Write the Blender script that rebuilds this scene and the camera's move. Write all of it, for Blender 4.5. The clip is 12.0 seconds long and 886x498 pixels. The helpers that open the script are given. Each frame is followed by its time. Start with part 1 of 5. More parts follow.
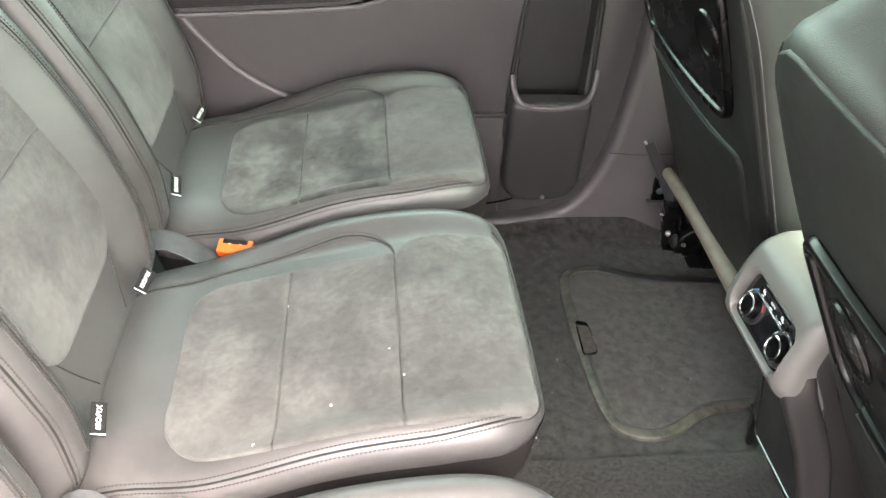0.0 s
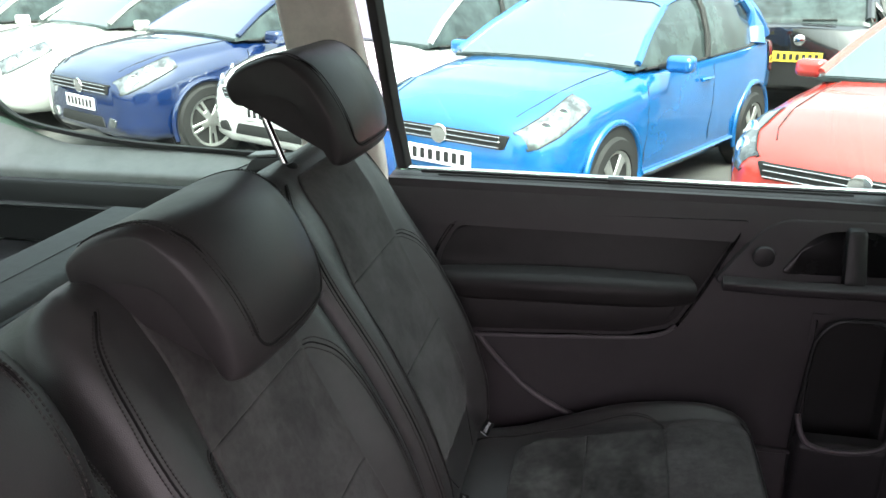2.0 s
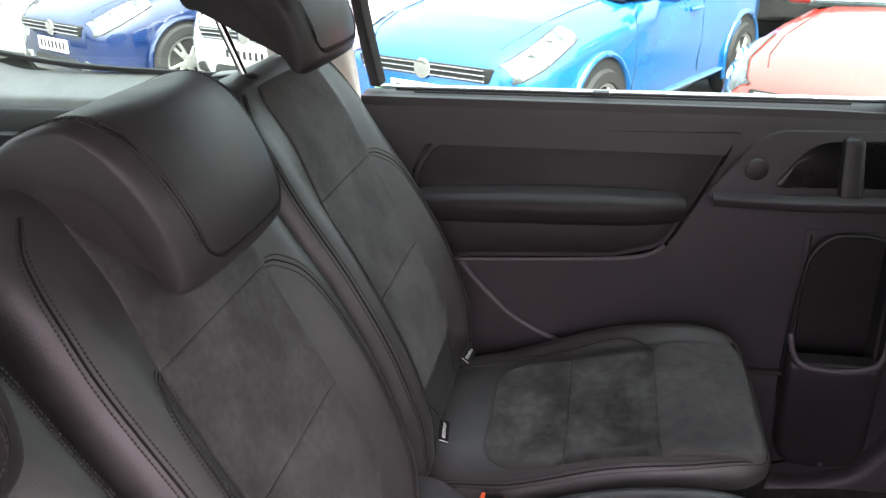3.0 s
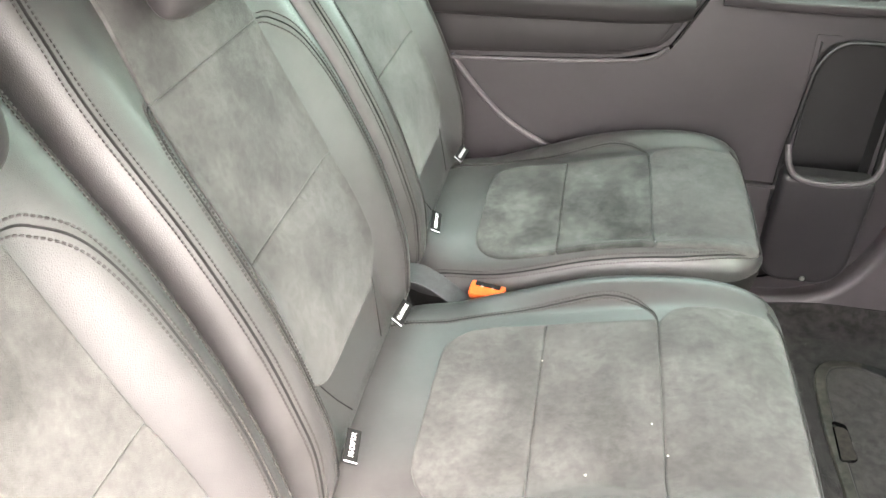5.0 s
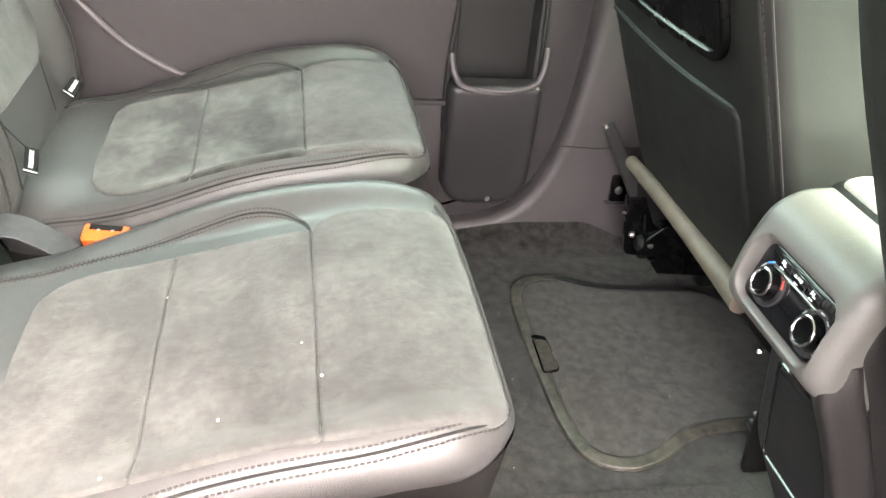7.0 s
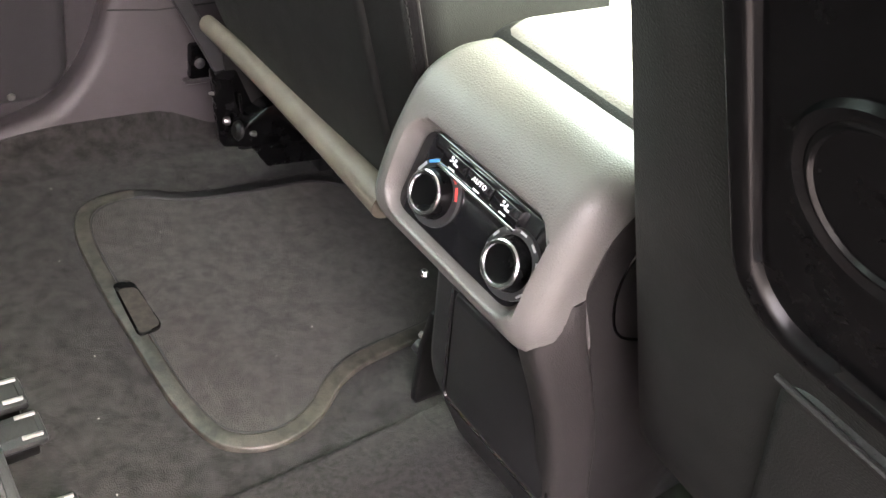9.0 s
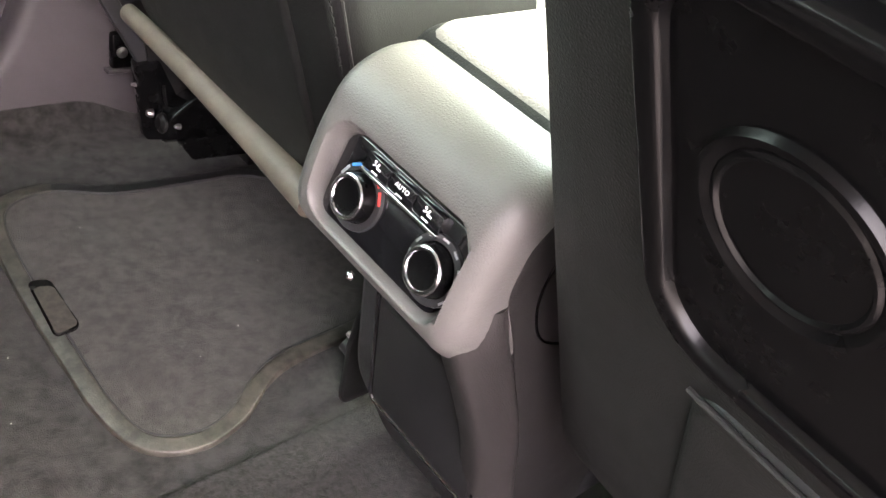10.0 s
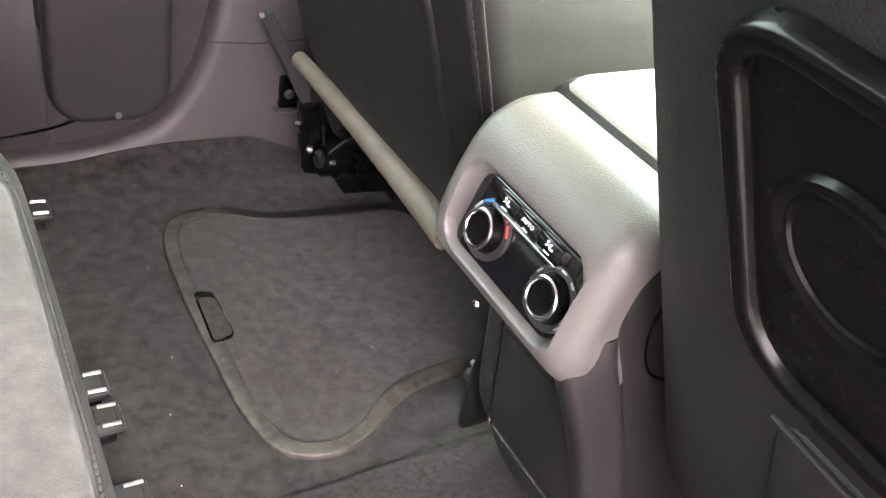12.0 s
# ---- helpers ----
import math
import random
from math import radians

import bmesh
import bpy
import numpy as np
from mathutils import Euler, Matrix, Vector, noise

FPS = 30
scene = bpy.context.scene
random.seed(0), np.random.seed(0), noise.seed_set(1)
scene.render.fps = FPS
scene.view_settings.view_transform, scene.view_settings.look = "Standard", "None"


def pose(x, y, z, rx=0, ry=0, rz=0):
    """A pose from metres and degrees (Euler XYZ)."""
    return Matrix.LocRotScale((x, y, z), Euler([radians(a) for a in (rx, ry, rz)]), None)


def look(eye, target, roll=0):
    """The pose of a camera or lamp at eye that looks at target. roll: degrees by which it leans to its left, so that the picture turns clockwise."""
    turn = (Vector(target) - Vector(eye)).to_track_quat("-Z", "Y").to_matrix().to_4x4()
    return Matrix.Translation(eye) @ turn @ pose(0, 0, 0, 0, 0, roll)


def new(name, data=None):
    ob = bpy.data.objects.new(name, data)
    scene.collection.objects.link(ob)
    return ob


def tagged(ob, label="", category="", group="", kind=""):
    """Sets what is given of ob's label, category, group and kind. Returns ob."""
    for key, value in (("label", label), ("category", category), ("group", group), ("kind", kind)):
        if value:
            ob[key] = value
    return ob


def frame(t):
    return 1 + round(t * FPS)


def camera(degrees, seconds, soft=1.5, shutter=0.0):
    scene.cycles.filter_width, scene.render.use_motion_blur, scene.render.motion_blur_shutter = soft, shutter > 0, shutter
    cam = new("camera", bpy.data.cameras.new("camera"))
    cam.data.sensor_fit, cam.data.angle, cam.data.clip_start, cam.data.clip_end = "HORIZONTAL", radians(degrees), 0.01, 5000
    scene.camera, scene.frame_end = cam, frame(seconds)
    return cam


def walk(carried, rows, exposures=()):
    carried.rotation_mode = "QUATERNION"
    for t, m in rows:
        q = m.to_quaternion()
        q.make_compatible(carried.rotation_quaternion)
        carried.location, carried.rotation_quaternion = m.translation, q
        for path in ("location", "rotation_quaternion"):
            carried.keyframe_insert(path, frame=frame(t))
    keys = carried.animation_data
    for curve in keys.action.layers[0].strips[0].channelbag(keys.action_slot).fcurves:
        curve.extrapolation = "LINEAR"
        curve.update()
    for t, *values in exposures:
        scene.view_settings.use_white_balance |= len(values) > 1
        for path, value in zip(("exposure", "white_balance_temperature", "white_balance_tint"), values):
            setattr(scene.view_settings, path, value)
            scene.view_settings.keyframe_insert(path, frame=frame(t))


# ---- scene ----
cam = camera(55.7, 12.0, soft=1.5)
PATH = [
    (0, (-0.166, -0.805, 1.049), (0.028, 0.809, -0.116), 3.6),
    (0.5, (-0.229, -0.782, 1.085), (-0.341, 0.943, 0.08), 1.6),
    (1, (-0.262, -0.778, 1.13), (-0.582, 0.997, 0.265), -1.8),
    (1.5, (-0.252, -0.792, 1.17), (-0.641, 1.012, 0.4), -1.5),
    (2, (-0.243, -0.814, 1.202), (-0.632, 1.034, 0.545), -0.0),
    (2.5, (-0.24, -0.792, 1.184), (-0.605, 1.062, 0.527), -0.9),
    (3, (-0.232, -0.753, 1.132), (-0.59, 1.054, 0.354), -0.9),
    (3.2, (-0.238, -0.749, 1.125), (-0.599, 1.051, 0.332), -0.9),
    (4.8, (-0.254, -0.769, 1.04), (-0.583, 0.903, -0.008), 0.8),
    (5, (-0.256, -0.769, 1.025), (-0.529, 0.888, -0.06), 2.0),
    (5.5, (-0.255, -0.788, 0.978), (-0.507, 0.775, -0.244), 2.4),
    (6, (-0.255, -0.8, 0.938), (-0.45, 0.707, -0.362), 3.9),
    (6.5, (-0.215, -0.727, 0.907), (-0.175, 0.875, -0.29), 5.1),
    (6.8, (-0.17, -0.677, 0.856), (0.073, 0.982, -0.236), 6.0),
    (7, (-0.142, -0.653, 0.833), (0.215, 1.016, -0.21), 5.5),
    (7.2, (-0.118, -0.611, 0.802), (0.348, 1.04, -0.226), 5.4),
    (7.5, (-0.076, -0.523, 0.747), (0.525, 1.033, -0.357), 4.2),
    (7.7, (-0.049, -0.473, 0.723), (0.625, 1.044, -0.392), 1.1),
    (9.3, (0.008, -0.369, 0.7), (1.177, 0.739, -0.486), 14.7),
    (9.5, (0.011, -0.366, 0.704), (1.185, 0.747, -0.471), 13.9),
    (10, (0.018, -0.37, 0.707), (1.252, 0.674, -0.47), 16.8),
    (10.5, (0.021, -0.368, 0.714), (1.282, 0.664, -0.445), 16.3),
    (11, (0.017, -0.365, 0.711), (1.223, 0.714, -0.464), 14.7),
    (11.5, (0.016, -0.361, 0.716), (1.17, 0.796, -0.438), 13.3),
    (11.9, (-0.004, -0.397, 0.726), (1.049, 0.848, -0.433), 14.4),
    (12, (-0.012, -0.415, 0.732), (0.988, 0.875, -0.423), 13.8),
]
EXPOSURES = [(0, 5.5, 6900, 15), (0.6, 5.5, 6900, 15), (1.0, 5.0, 6800, 19), (1.5, 3.55, 6600, 27), (2.0, 2.7, 6450, 29), (2.5, 2.05, 6500, 26), (3.0, 3.25, 6550, 36), (3.2, 3.65, 6550, 33), (4.8, 5.5, 6850, 16), (5.5, 5.5, 6850, 14), (6.0, 5.0, 6900, 9), (6.5, 4.95, 7050, 5), (7.0, 5.75, 7050, 17), (7.5, 5.97, 7050, 20), (9.3, 5.68, 7100, 27), (12.0, 5.8, 7000, 30)]
walk(cam, [(t, look(eye, target, roll)) for t, eye, target, roll in PATH], EXPOSURES)

# World: no direct sun reaches the cabin; a bright hazy sky lights it through the open side door and the glass.
world = bpy.data.worlds.new("sky")
scene.world = world
world.use_nodes = True
SUN_EL, SUN_AZ = 60.0, 145.0
wn = world.node_tree.nodes
sky = wn.new("ShaderNodeTexSky")
sky.sky_type, sky.sun_disc = "NISHITA", False
sky.sun_elevation, sky.sun_rotation = radians(SUN_EL), radians(SUN_AZ)
sky.air_density, sky.dust_density, sky.ozone_density = 1.5, 9.0, 0.5
wn["Background"].inputs["Strength"].default_value = 0.15
pale = wn.new("ShaderNodeHueSaturation")        # thin cloud: a paler sky
pale.inputs["Saturation"].default_value = 0.4
world.node_tree.links.new(sky.outputs[0], pale.inputs["Color"])
world.node_tree.links.new(pale.outputs[0], wn["Background"].inputs["Color"])
sun_data = bpy.data.lights.new("sun", "SUN")
sun_data.energy, sun_data.angle, sun_data.color = 0.10, radians(40), (1.0, 0.97, 0.94)
sun_ob = new("sun", sun_data)
sun_way = Vector((math.cos(radians(SUN_EL)) * math.sin(radians(SUN_AZ)), math.cos(radians(SUN_EL)) * math.cos(radians(SUN_AZ)), math.sin(radians(SUN_EL))))
sun_ob.matrix_world = look(sun_way * 30, (0, 0, 0))


# ---- materials ----
def links(nt, a, b):
    nt.links.new(a, b)


def material(name, color, rough=0.5, metal=0.0, grain=0.0, grain_size=0.001, blotch=0.0, blotch_size=0.05, rough_var=0.0, spec=0.5, sheen=0.0, coat=0.0, coat_ior=1.5, transmission=0.0, ior=1.45, voronoi=False, strokes=0.0):
    """A surface with fine relief (grain, metres) and mottling (blotch) at two scales."""
    mat = bpy.data.materials.new(name)
    mat.use_nodes = True
    nt = mat.node_tree
    b = nt.nodes["Principled BSDF"]
    b.inputs["Roughness"].default_value = rough
    b.inputs["Metallic"].default_value = metal
    b.inputs["Specular IOR Level"].default_value = spec
    b.inputs["IOR"].default_value = ior
    b.inputs["Base Color"].default_value = (*color, 1)
    b.inputs["Coat Weight"].default_value = coat
    b.inputs["Coat Roughness"].default_value = 0.05
    b.inputs["Coat IOR"].default_value = coat_ior
    b.inputs["Transmission Weight"].default_value = transmission
    if sheen:
        b.inputs["Sheen Weight"].default_value = sheen
        b.inputs["Sheen Roughness"].default_value = 0.5
    co = nt.nodes.new("ShaderNodeTexCoord")
    if blotch:
        n1 = nt.nodes.new("ShaderNodeTexNoise")
        n1.inputs["Scale"].default_value = 1 / blotch_size
        n1.inputs["Detail"].default_value = 9
        n1.inputs["Roughness"].default_value = 0.65
        links(nt, co.outputs["Object"], n1.inputs["Vector"])
        ramp = nt.nodes.new("ShaderNodeMapRange")
        ramp.inputs["From Min"].default_value, ramp.inputs["From Max"].default_value = 0.37, 0.63
        ramp.inputs["To Min"].default_value, ramp.inputs["To Max"].default_value = 1 - blotch, 1 + blotch
        links(nt, n1.outputs["Fac"], ramp.inputs["Value"])
        mix = nt.nodes.new("ShaderNodeMix")
        mix.data_type, mix.blend_type = "RGBA", "MULTIPLY"
        mix.inputs["Factor"].default_value = 1
        mix.inputs["A"].default_value = (*color, 1)
        tone = ramp.outputs["Result"]
        if strokes:
            # broad brushed patches, drawn out across the seat, over the fine mottling
            stretch = nt.nodes.new("ShaderNodeMapping")
            stretch.inputs["Scale"].default_value = (1.0, 0.8, 0.9)
            links(nt, co.outputs["Object"], stretch.inputs["Vector"])
            n2 = nt.nodes.new("ShaderNodeTexNoise")
            n2.inputs["Scale"].default_value = 13.0
            n2.inputs["Detail"].default_value = 8
            n2.inputs["Roughness"].default_value = 0.6
            n2.inputs["Distortion"].default_value = 0.1
            links(nt, stretch.outputs["Vector"], n2.inputs["Vector"])
            wide = nt.nodes.new("ShaderNodeMapRange")
            wide.inputs["From Min"].default_value, wide.inputs["From Max"].default_value = 0.36, 0.66
            wide.inputs["To Min"].default_value, wide.inputs["To Max"].default_value = 1 - strokes, 1 + strokes * 0.7
            links(nt, n2.outputs["Fac"], wide.inputs["Value"])
            both = nt.nodes.new("ShaderNodeMath")
            both.operation = "MULTIPLY"
            links(nt, tone, both.inputs[0])
            links(nt, wide.outputs["Result"], both.inputs[1])
            tone = both.outputs[0]
        links(nt, tone, mix.inputs["B"])
        links(nt, mix.outputs["Result"], b.inputs["Base Color"])
        if rough_var:
            rr = nt.nodes.new("ShaderNodeMapRange")
            rr.inputs["From Min"].default_value, rr.inputs["From Max"].default_value = 0.3, 0.7
            rr.inputs["To Min"].default_value, rr.inputs["To Max"].default_value = rough - rough_var, rough + rough_var
            links(nt, n1.outputs["Fac"], rr.inputs["Value"])
            links(nt, rr.outputs["Result"], b.inputs["Roughness"])
    if grain:
        if voronoi:
            tex = nt.nodes.new("ShaderNodeTexVoronoi")
            tex.feature = "DISTANCE_TO_EDGE"
            tex.inputs["Scale"].default_value = 1 / grain_size
            out = tex.outputs["Distance"]
        else:
            tex = nt.nodes.new("ShaderNodeTexNoise")
            tex.inputs["Scale"].default_value = 1 / grain_size
            tex.inputs["Detail"].default_value = 3
            out = tex.outputs["Fac"]
        links(nt, co.outputs["Object"], tex.inputs["Vector"])
        bump = nt.nodes.new("ShaderNodeBump")
        bump.inputs["Strength"].default_value = 1.0
        bump.inputs["Distance"].default_value = grain
        links(nt, out, bump.inputs["Height"])
        links(nt, bump.outputs["Normal"], b.inputs["Normal"])
    return mat


LEATHER = material("leather", (0.035, 0.0335, 0.0335), 0.38, spec=0.45, grain=0.00032, grain_size=0.0018, blotch=0.12, blotch_size=0.06, rough_var=0.05, voronoi=True)
# Side leather darkened: the shade between the seats is put into its colour.
SHADED_SKIRT = material("shaded side leather", (0.012, 0.011, 0.011), 0.7, spec=0.08, grain=0.0003, grain_size=0.0018, blotch=0.1, blotch_size=0.05, rough_var=0.05, voronoi=True)
LEATHER_SOFT = material("smooth leather", (0.028, 0.0255, 0.0262), 0.42, spec=0.30, grain=0.00018, grain_size=0.0022, blotch=0.1, blotch_size=0.05, rough_var=0.05)
# The same leather darkened, so front backrests hold their shade in colour.
SHADED_LEATHER = material("shaded seat leather", (0.017, 0.0165, 0.0165), 0.45, spec=0.4, grain=0.0003, grain_size=0.0018, blotch=0.1, blotch_size=0.06, rough_var=0.05, voronoi=True)
SUEDE = material("suede", (0.048, 0.0470, 0.0452), 0.95, grain=0.0007, grain_size=0.0011, blotch=0.15, blotch_size=0.010, spec=0.12, sheen=0.10, strokes=0.36)
SUEDE_BRUSHED = material("brushed suede", (0.040, 0.041, 0.0385), 0.95, grain=0.0006, grain_size=0.0012, blotch=0.18, blotch_size=0.016, spec=0.12, sheen=0.10, strokes=0.7)
THREAD = material("thread", (0.034, 0.032, 0.031), 0.6, spec=0.15)
THREAD_DARK = material("dark thread", (0.014, 0.0135, 0.0135), 0.8, spec=0.05)
PLASTIC = material("black plastic", (0.020, 0.020, 0.021), 0.42, grain=0.0003, grain_size=0.0015, blotch=0.1, blotch_size=0.04, rough_var=0.06)
PLASTIC_GREY = material("dark grey plastic", (0.066, 0.058, 0.062), 0.45, grain=0.0005, grain_size=0.0014, blotch=0.1, blotch_size=0.08, rough_var=0.05, voronoi=True)
CONSOLE_MAT = material("grained console plastic", (0.086, 0.081, 0.077), 0.42, grain=0.0003, grain_size=0.0021, blotch=0.06, blotch_size=0.05, rough_var=0.04, voronoi=True)
DOOR_MAT = material("door plastic", (0.0325, 0.0287, 0.0307), 0.5, spec=0.35, grain=0.0004, grain_size=0.0014, blotch=0.08, blotch_size=0.1, rough_var=0.05)
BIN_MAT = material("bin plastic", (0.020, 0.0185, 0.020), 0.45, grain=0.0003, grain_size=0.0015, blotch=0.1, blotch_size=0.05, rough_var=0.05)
SILL_MAT = material("sill plastic", (0.058, 0.051, 0.054), 0.40, grain=0.0004, grain_size=0.0014, blotch=0.08, blotch_size=0.08, rough_var=0.05, voronoi=True)
GLOSS_BLACK = material("gloss black", (0.006, 0.006, 0.007), 0.08, coat=0.5)
CARPET = material("carpet", (0.0245, 0.0230, 0.0221), 0.97, grain=0.0022, grain_size=0.0013, blotch=0.52, blotch_size=0.020, spec=0.1, sheen=0.1)
CARPET_LIGHT = material("mat carpet", (0.0210, 0.0195, 0.0185), 0.97, grain=0.0022, grain_size=0.0013, blotch=0.55, blotch_size=0.007, spec=0.1, sheen=0.1)
TRIM_EDGE = material("worn edging", (0.040, 0.0365, 0.030), 0.42, grain=0.0004, grain_size=0.002, blotch=0.55, blotch_size=0.02)
CHROME = material("chrome", (0.85, 0.85, 0.86), 0.12, metal=1.0)
STEEL = material("steel", (0.45, 0.44, 0.43), 0.3, metal=1.0, blotch=0.2, blotch_size=0.01)
BLACK_STEEL = material("black steel", (0.009, 0.009, 0.009), 0.35, metal=0.3, blotch=0.3, blotch_size=0.01)
ORANGE = material("orange plastic", (0.52, 0.075, 0.012), 0.5, spec=0.3, blotch=0.1, blotch_size=0.01)
WEBBING = material("webbing", (0.024, 0.024, 0.026), 0.8, grain=0.0006, grain_size=0.0012, blotch=0.2, blotch_size=0.01)
TAG = material("tag cloth", (0.008, 0.008, 0.008), 0.85, spec=0.06)
BACK_VINYL = material("seat back vinyl", (0.0105, 0.011, 0.0105), 0.5, spec=0.35, grain=0.0004, grain_size=0.002, blotch=0.12, blotch_size=0.05, rough_var=0.05, voronoi=True)
# The floor's carpet lightened, making up for weak light on the lid.
LID_CARPET_LIT = material("brightened lid carpet", (0.0480, 0.0445, 0.0412), 0.97, grain=0.0022, grain_size=0.0013, blotch=0.30, blotch_size=0.016, spec=0.1, sheen=0.1)
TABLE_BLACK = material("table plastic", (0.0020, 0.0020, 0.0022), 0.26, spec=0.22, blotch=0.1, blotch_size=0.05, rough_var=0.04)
CRUMB = material("crumb", (0.5, 0.48, 0.44), 0.9)
WHITE = material("white print", (0.75, 0.75, 0.75), 0.6)
RED_PRINT = material("red print", (0.65, 0.06, 0.05), 0.5)
BLUE_PRINT = material("blue print", (0.03, 0.22, 0.55), 0.5)
PILLAR = material("pillar cloth", (0.84, 0.76, 0.70), 0.85, grain=0.0006, grain_size=0.0015, blotch=0.06, blotch_size=0.03)
HEADLINER = material("headliner", (0.42, 0.40, 0.37), 0.95, grain=0.0006, grain_size=0.002, blotch=0.05, blotch_size=0.05)
LEDGE = material("ledge plastic", (0.21, 0.228, 0.221), 0.5, grain=0.0003, grain_size=0.0015, blotch=0.08, blotch_size=0.06)
BAR_MAT = material("bar vinyl", (0.110, 0.094, 0.074), 0.5, grain=0.0004, grain_size=0.002, blotch=0.15, blotch_size=0.03)
COVER = material("luggage cover vinyl", (0.062, 0.067, 0.065), 0.7, grain=0.0006, grain_size=0.002, blotch=0.12, blotch_size=0.02)
# Console plastic darkened: the side's weak light is put into the colour.
SIDE_SHADED = material("shaded console plastic", (0.012, 0.0108, 0.0108), 0.42, spec=0.4, grain=0.0003, grain_size=0.0021, blotch=0.08, blotch_size=0.05, rough_var=0.04, voronoi=True)
SLOT_MAT = material("slot floor", (0.030, 0.025, 0.020), 0.8, blotch=0.4, blotch_size=0.01)
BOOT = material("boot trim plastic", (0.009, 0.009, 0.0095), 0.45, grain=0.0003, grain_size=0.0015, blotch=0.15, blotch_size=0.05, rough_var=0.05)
INSERT_LEATHER = material("door insert leather", (0.017, 0.0150, 0.0158), 0.52, spec=0.25, grain=0.0002, grain_size=0.0022, blotch=0.1, blotch_size=0.05, rough_var=0.05)
# Cap plastic made darker for the shadow low on the corner.
COLUMN_SHADED = material("shaded column plastic", (0.018, 0.0160, 0.0158), 0.42, spec=0.4, grain=0.0003, grain_size=0.0021, blotch=0.08, blotch_size=0.05, rough_var=0.04, voronoi=True)
FLAP = material("flap plastic", (0.010, 0.010, 0.0105), 0.34, spec=0.4, grain=0.0002, grain_size=0.0015, blotch=0.1, blotch_size=0.04, rough_var=0.05)
SATIN = material("satin chrome", (0.56, 0.56, 0.57), 0.22, metal=1.0)
GREY_PRINT = material("grey print", (0.34, 0.34, 0.34), 0.6)
LEVER = material("pale lever", (0.24, 0.225, 0.20), 0.4)
ARMREST = material("armrest vinyl", (0.26, 0.245, 0.235), 0.5, grain=0.0005, grain_size=0.003, blotch=0.06, blotch_size=0.05, voronoi=True)
RUBBER = material("rubber", (0.018, 0.018, 0.018), 0.75, grain=0.0005, grain_size=0.004)
ASPHALT = material("asphalt", (0.075, 0.072, 0.068), 0.9, grain=0.004, grain_size=0.008, blotch=0.35, blotch_size=0.6)
BODY_OUT = material("car paint silver", (0.35, 0.36, 0.37), 0.3, metal=0.5, coat=0.6, blotch=0.05, blotch_size=0.4)


def glass(name, color, rough=0.0):
    mat = bpy.data.materials.new(name)
    mat.use_nodes = True
    nt = mat.node_tree
    nt.nodes.remove(nt.nodes["Principled BSDF"])
    tr, gl, mx, lw, power, scale = (nt.nodes.new(k) for k in ("ShaderNodeBsdfTransparent", "ShaderNodeBsdfGlossy", "ShaderNodeMixShader", "ShaderNodeLayerWeight", "ShaderNodeMath", "ShaderNodeMath"))
    tr.inputs["Color"].default_value = (*color, 1)
    gl.inputs["Roughness"].default_value = rough
    lw.inputs["Blend"].default_value = 0.5
    power.operation, scale.operation = "POWER", "MULTIPLY_ADD"
    power.inputs[1].default_value = 5.0
    scale.inputs[1].default_value, scale.inputs[2].default_value = 0.92, 0.06
    links(nt, lw.outputs["Facing"], power.inputs[0])
    links(nt, power.outputs[0], scale.inputs[0])
    links(nt, scale.outputs[0], mx.inputs[0])
    links(nt, tr.outputs[0], mx.inputs[1])
    links(nt, gl.outputs[0], mx.inputs[2])
    links(nt, mx.outputs[0], nt.nodes["Material Output"].inputs["Surface"])
    return mat


GLASS = glass("green tinted glass", (0.70, 0.97, 0.80))


# ---- mesh helpers ----
def thing(name, label, category, group="", m=None):
    ob = new(name)
    ob.empty_display_size = 0.05
    if m is not None:
        ob.matrix_basis = m
    return tagged(ob, label, category, group)


def part(name, bm, mat, parent=None, label="", smooth=True, sharp=35):
    bmesh.ops.recalc_face_normals(bm, faces=bm.faces)
    me = bpy.data.meshes.new(name)
    bm.to_mesh(me)
    bm.free()
    me.materials.append(mat)
    if smooth:
        me.polygons.foreach_set("use_smooth", [True] * len(me.polygons))
        me.set_sharp_from_angle(angle=radians(sharp))
    ob = new(name, me)
    if parent is not None:
        ob.parent = parent
    if label:
        ob["label"] = label
    return ob


def structure(name, bm, mat, label, category):
    return tagged(part(name, bm, mat), label, category, kind="structure")


def join(*bms):
    out = bms[0]
    for b in bms[1:]:
        me = bpy.data.meshes.new("tmp")
        b.to_mesh(me)
        b.free()
        out.from_mesh(me)
        bpy.data.meshes.remove(me)
    return out


def moved(bm, m):
    bm.transform(m)
    return bm


def box(lo, hi, bevel=0.0, segs=2):
    bm = bmesh.new()
    bmesh.ops.create_cube(bm, size=1)
    for v in bm.verts:
        v.co = Vector([lo[i] + (v.co[i] + 0.5) * (hi[i] - lo[i]) for i in range(3)])
    if bevel:
        bmesh.ops.bevel(bm, geom=bm.edges[:], offset=bevel, segments=segs, affect="EDGES", profile=0.5)
    return bm


def prism(poly, axis, lo, hi, bevel=0.0, segs=2, side=0):
    """A polygon of 2D points extruded along an axis. side: bevel only the cap at lo (-1) or hi (1)."""
    bm = bmesh.new()

    def put(p, d):
        c = list(p)
        c.insert("xyz".index(axis), d)
        return bm.verts.new(c)
    a = [put(p, lo) for p in poly]
    b = [put(p, hi) for p in poly]
    fa, fb = bm.faces.new(a), bm.faces.new(b)
    n = len(poly)
    for i in range(n):
        bm.faces.new((a[i], a[(i + 1) % n], b[(i + 1) % n], b[i]))
    bmesh.ops.recalc_face_normals(bm, faces=bm.faces)
    if bevel:
        edges = set()
        if side <= 0:
            edges |= set(fa.edges)
        if side >= 0:
            edges |= set(fb.edges)
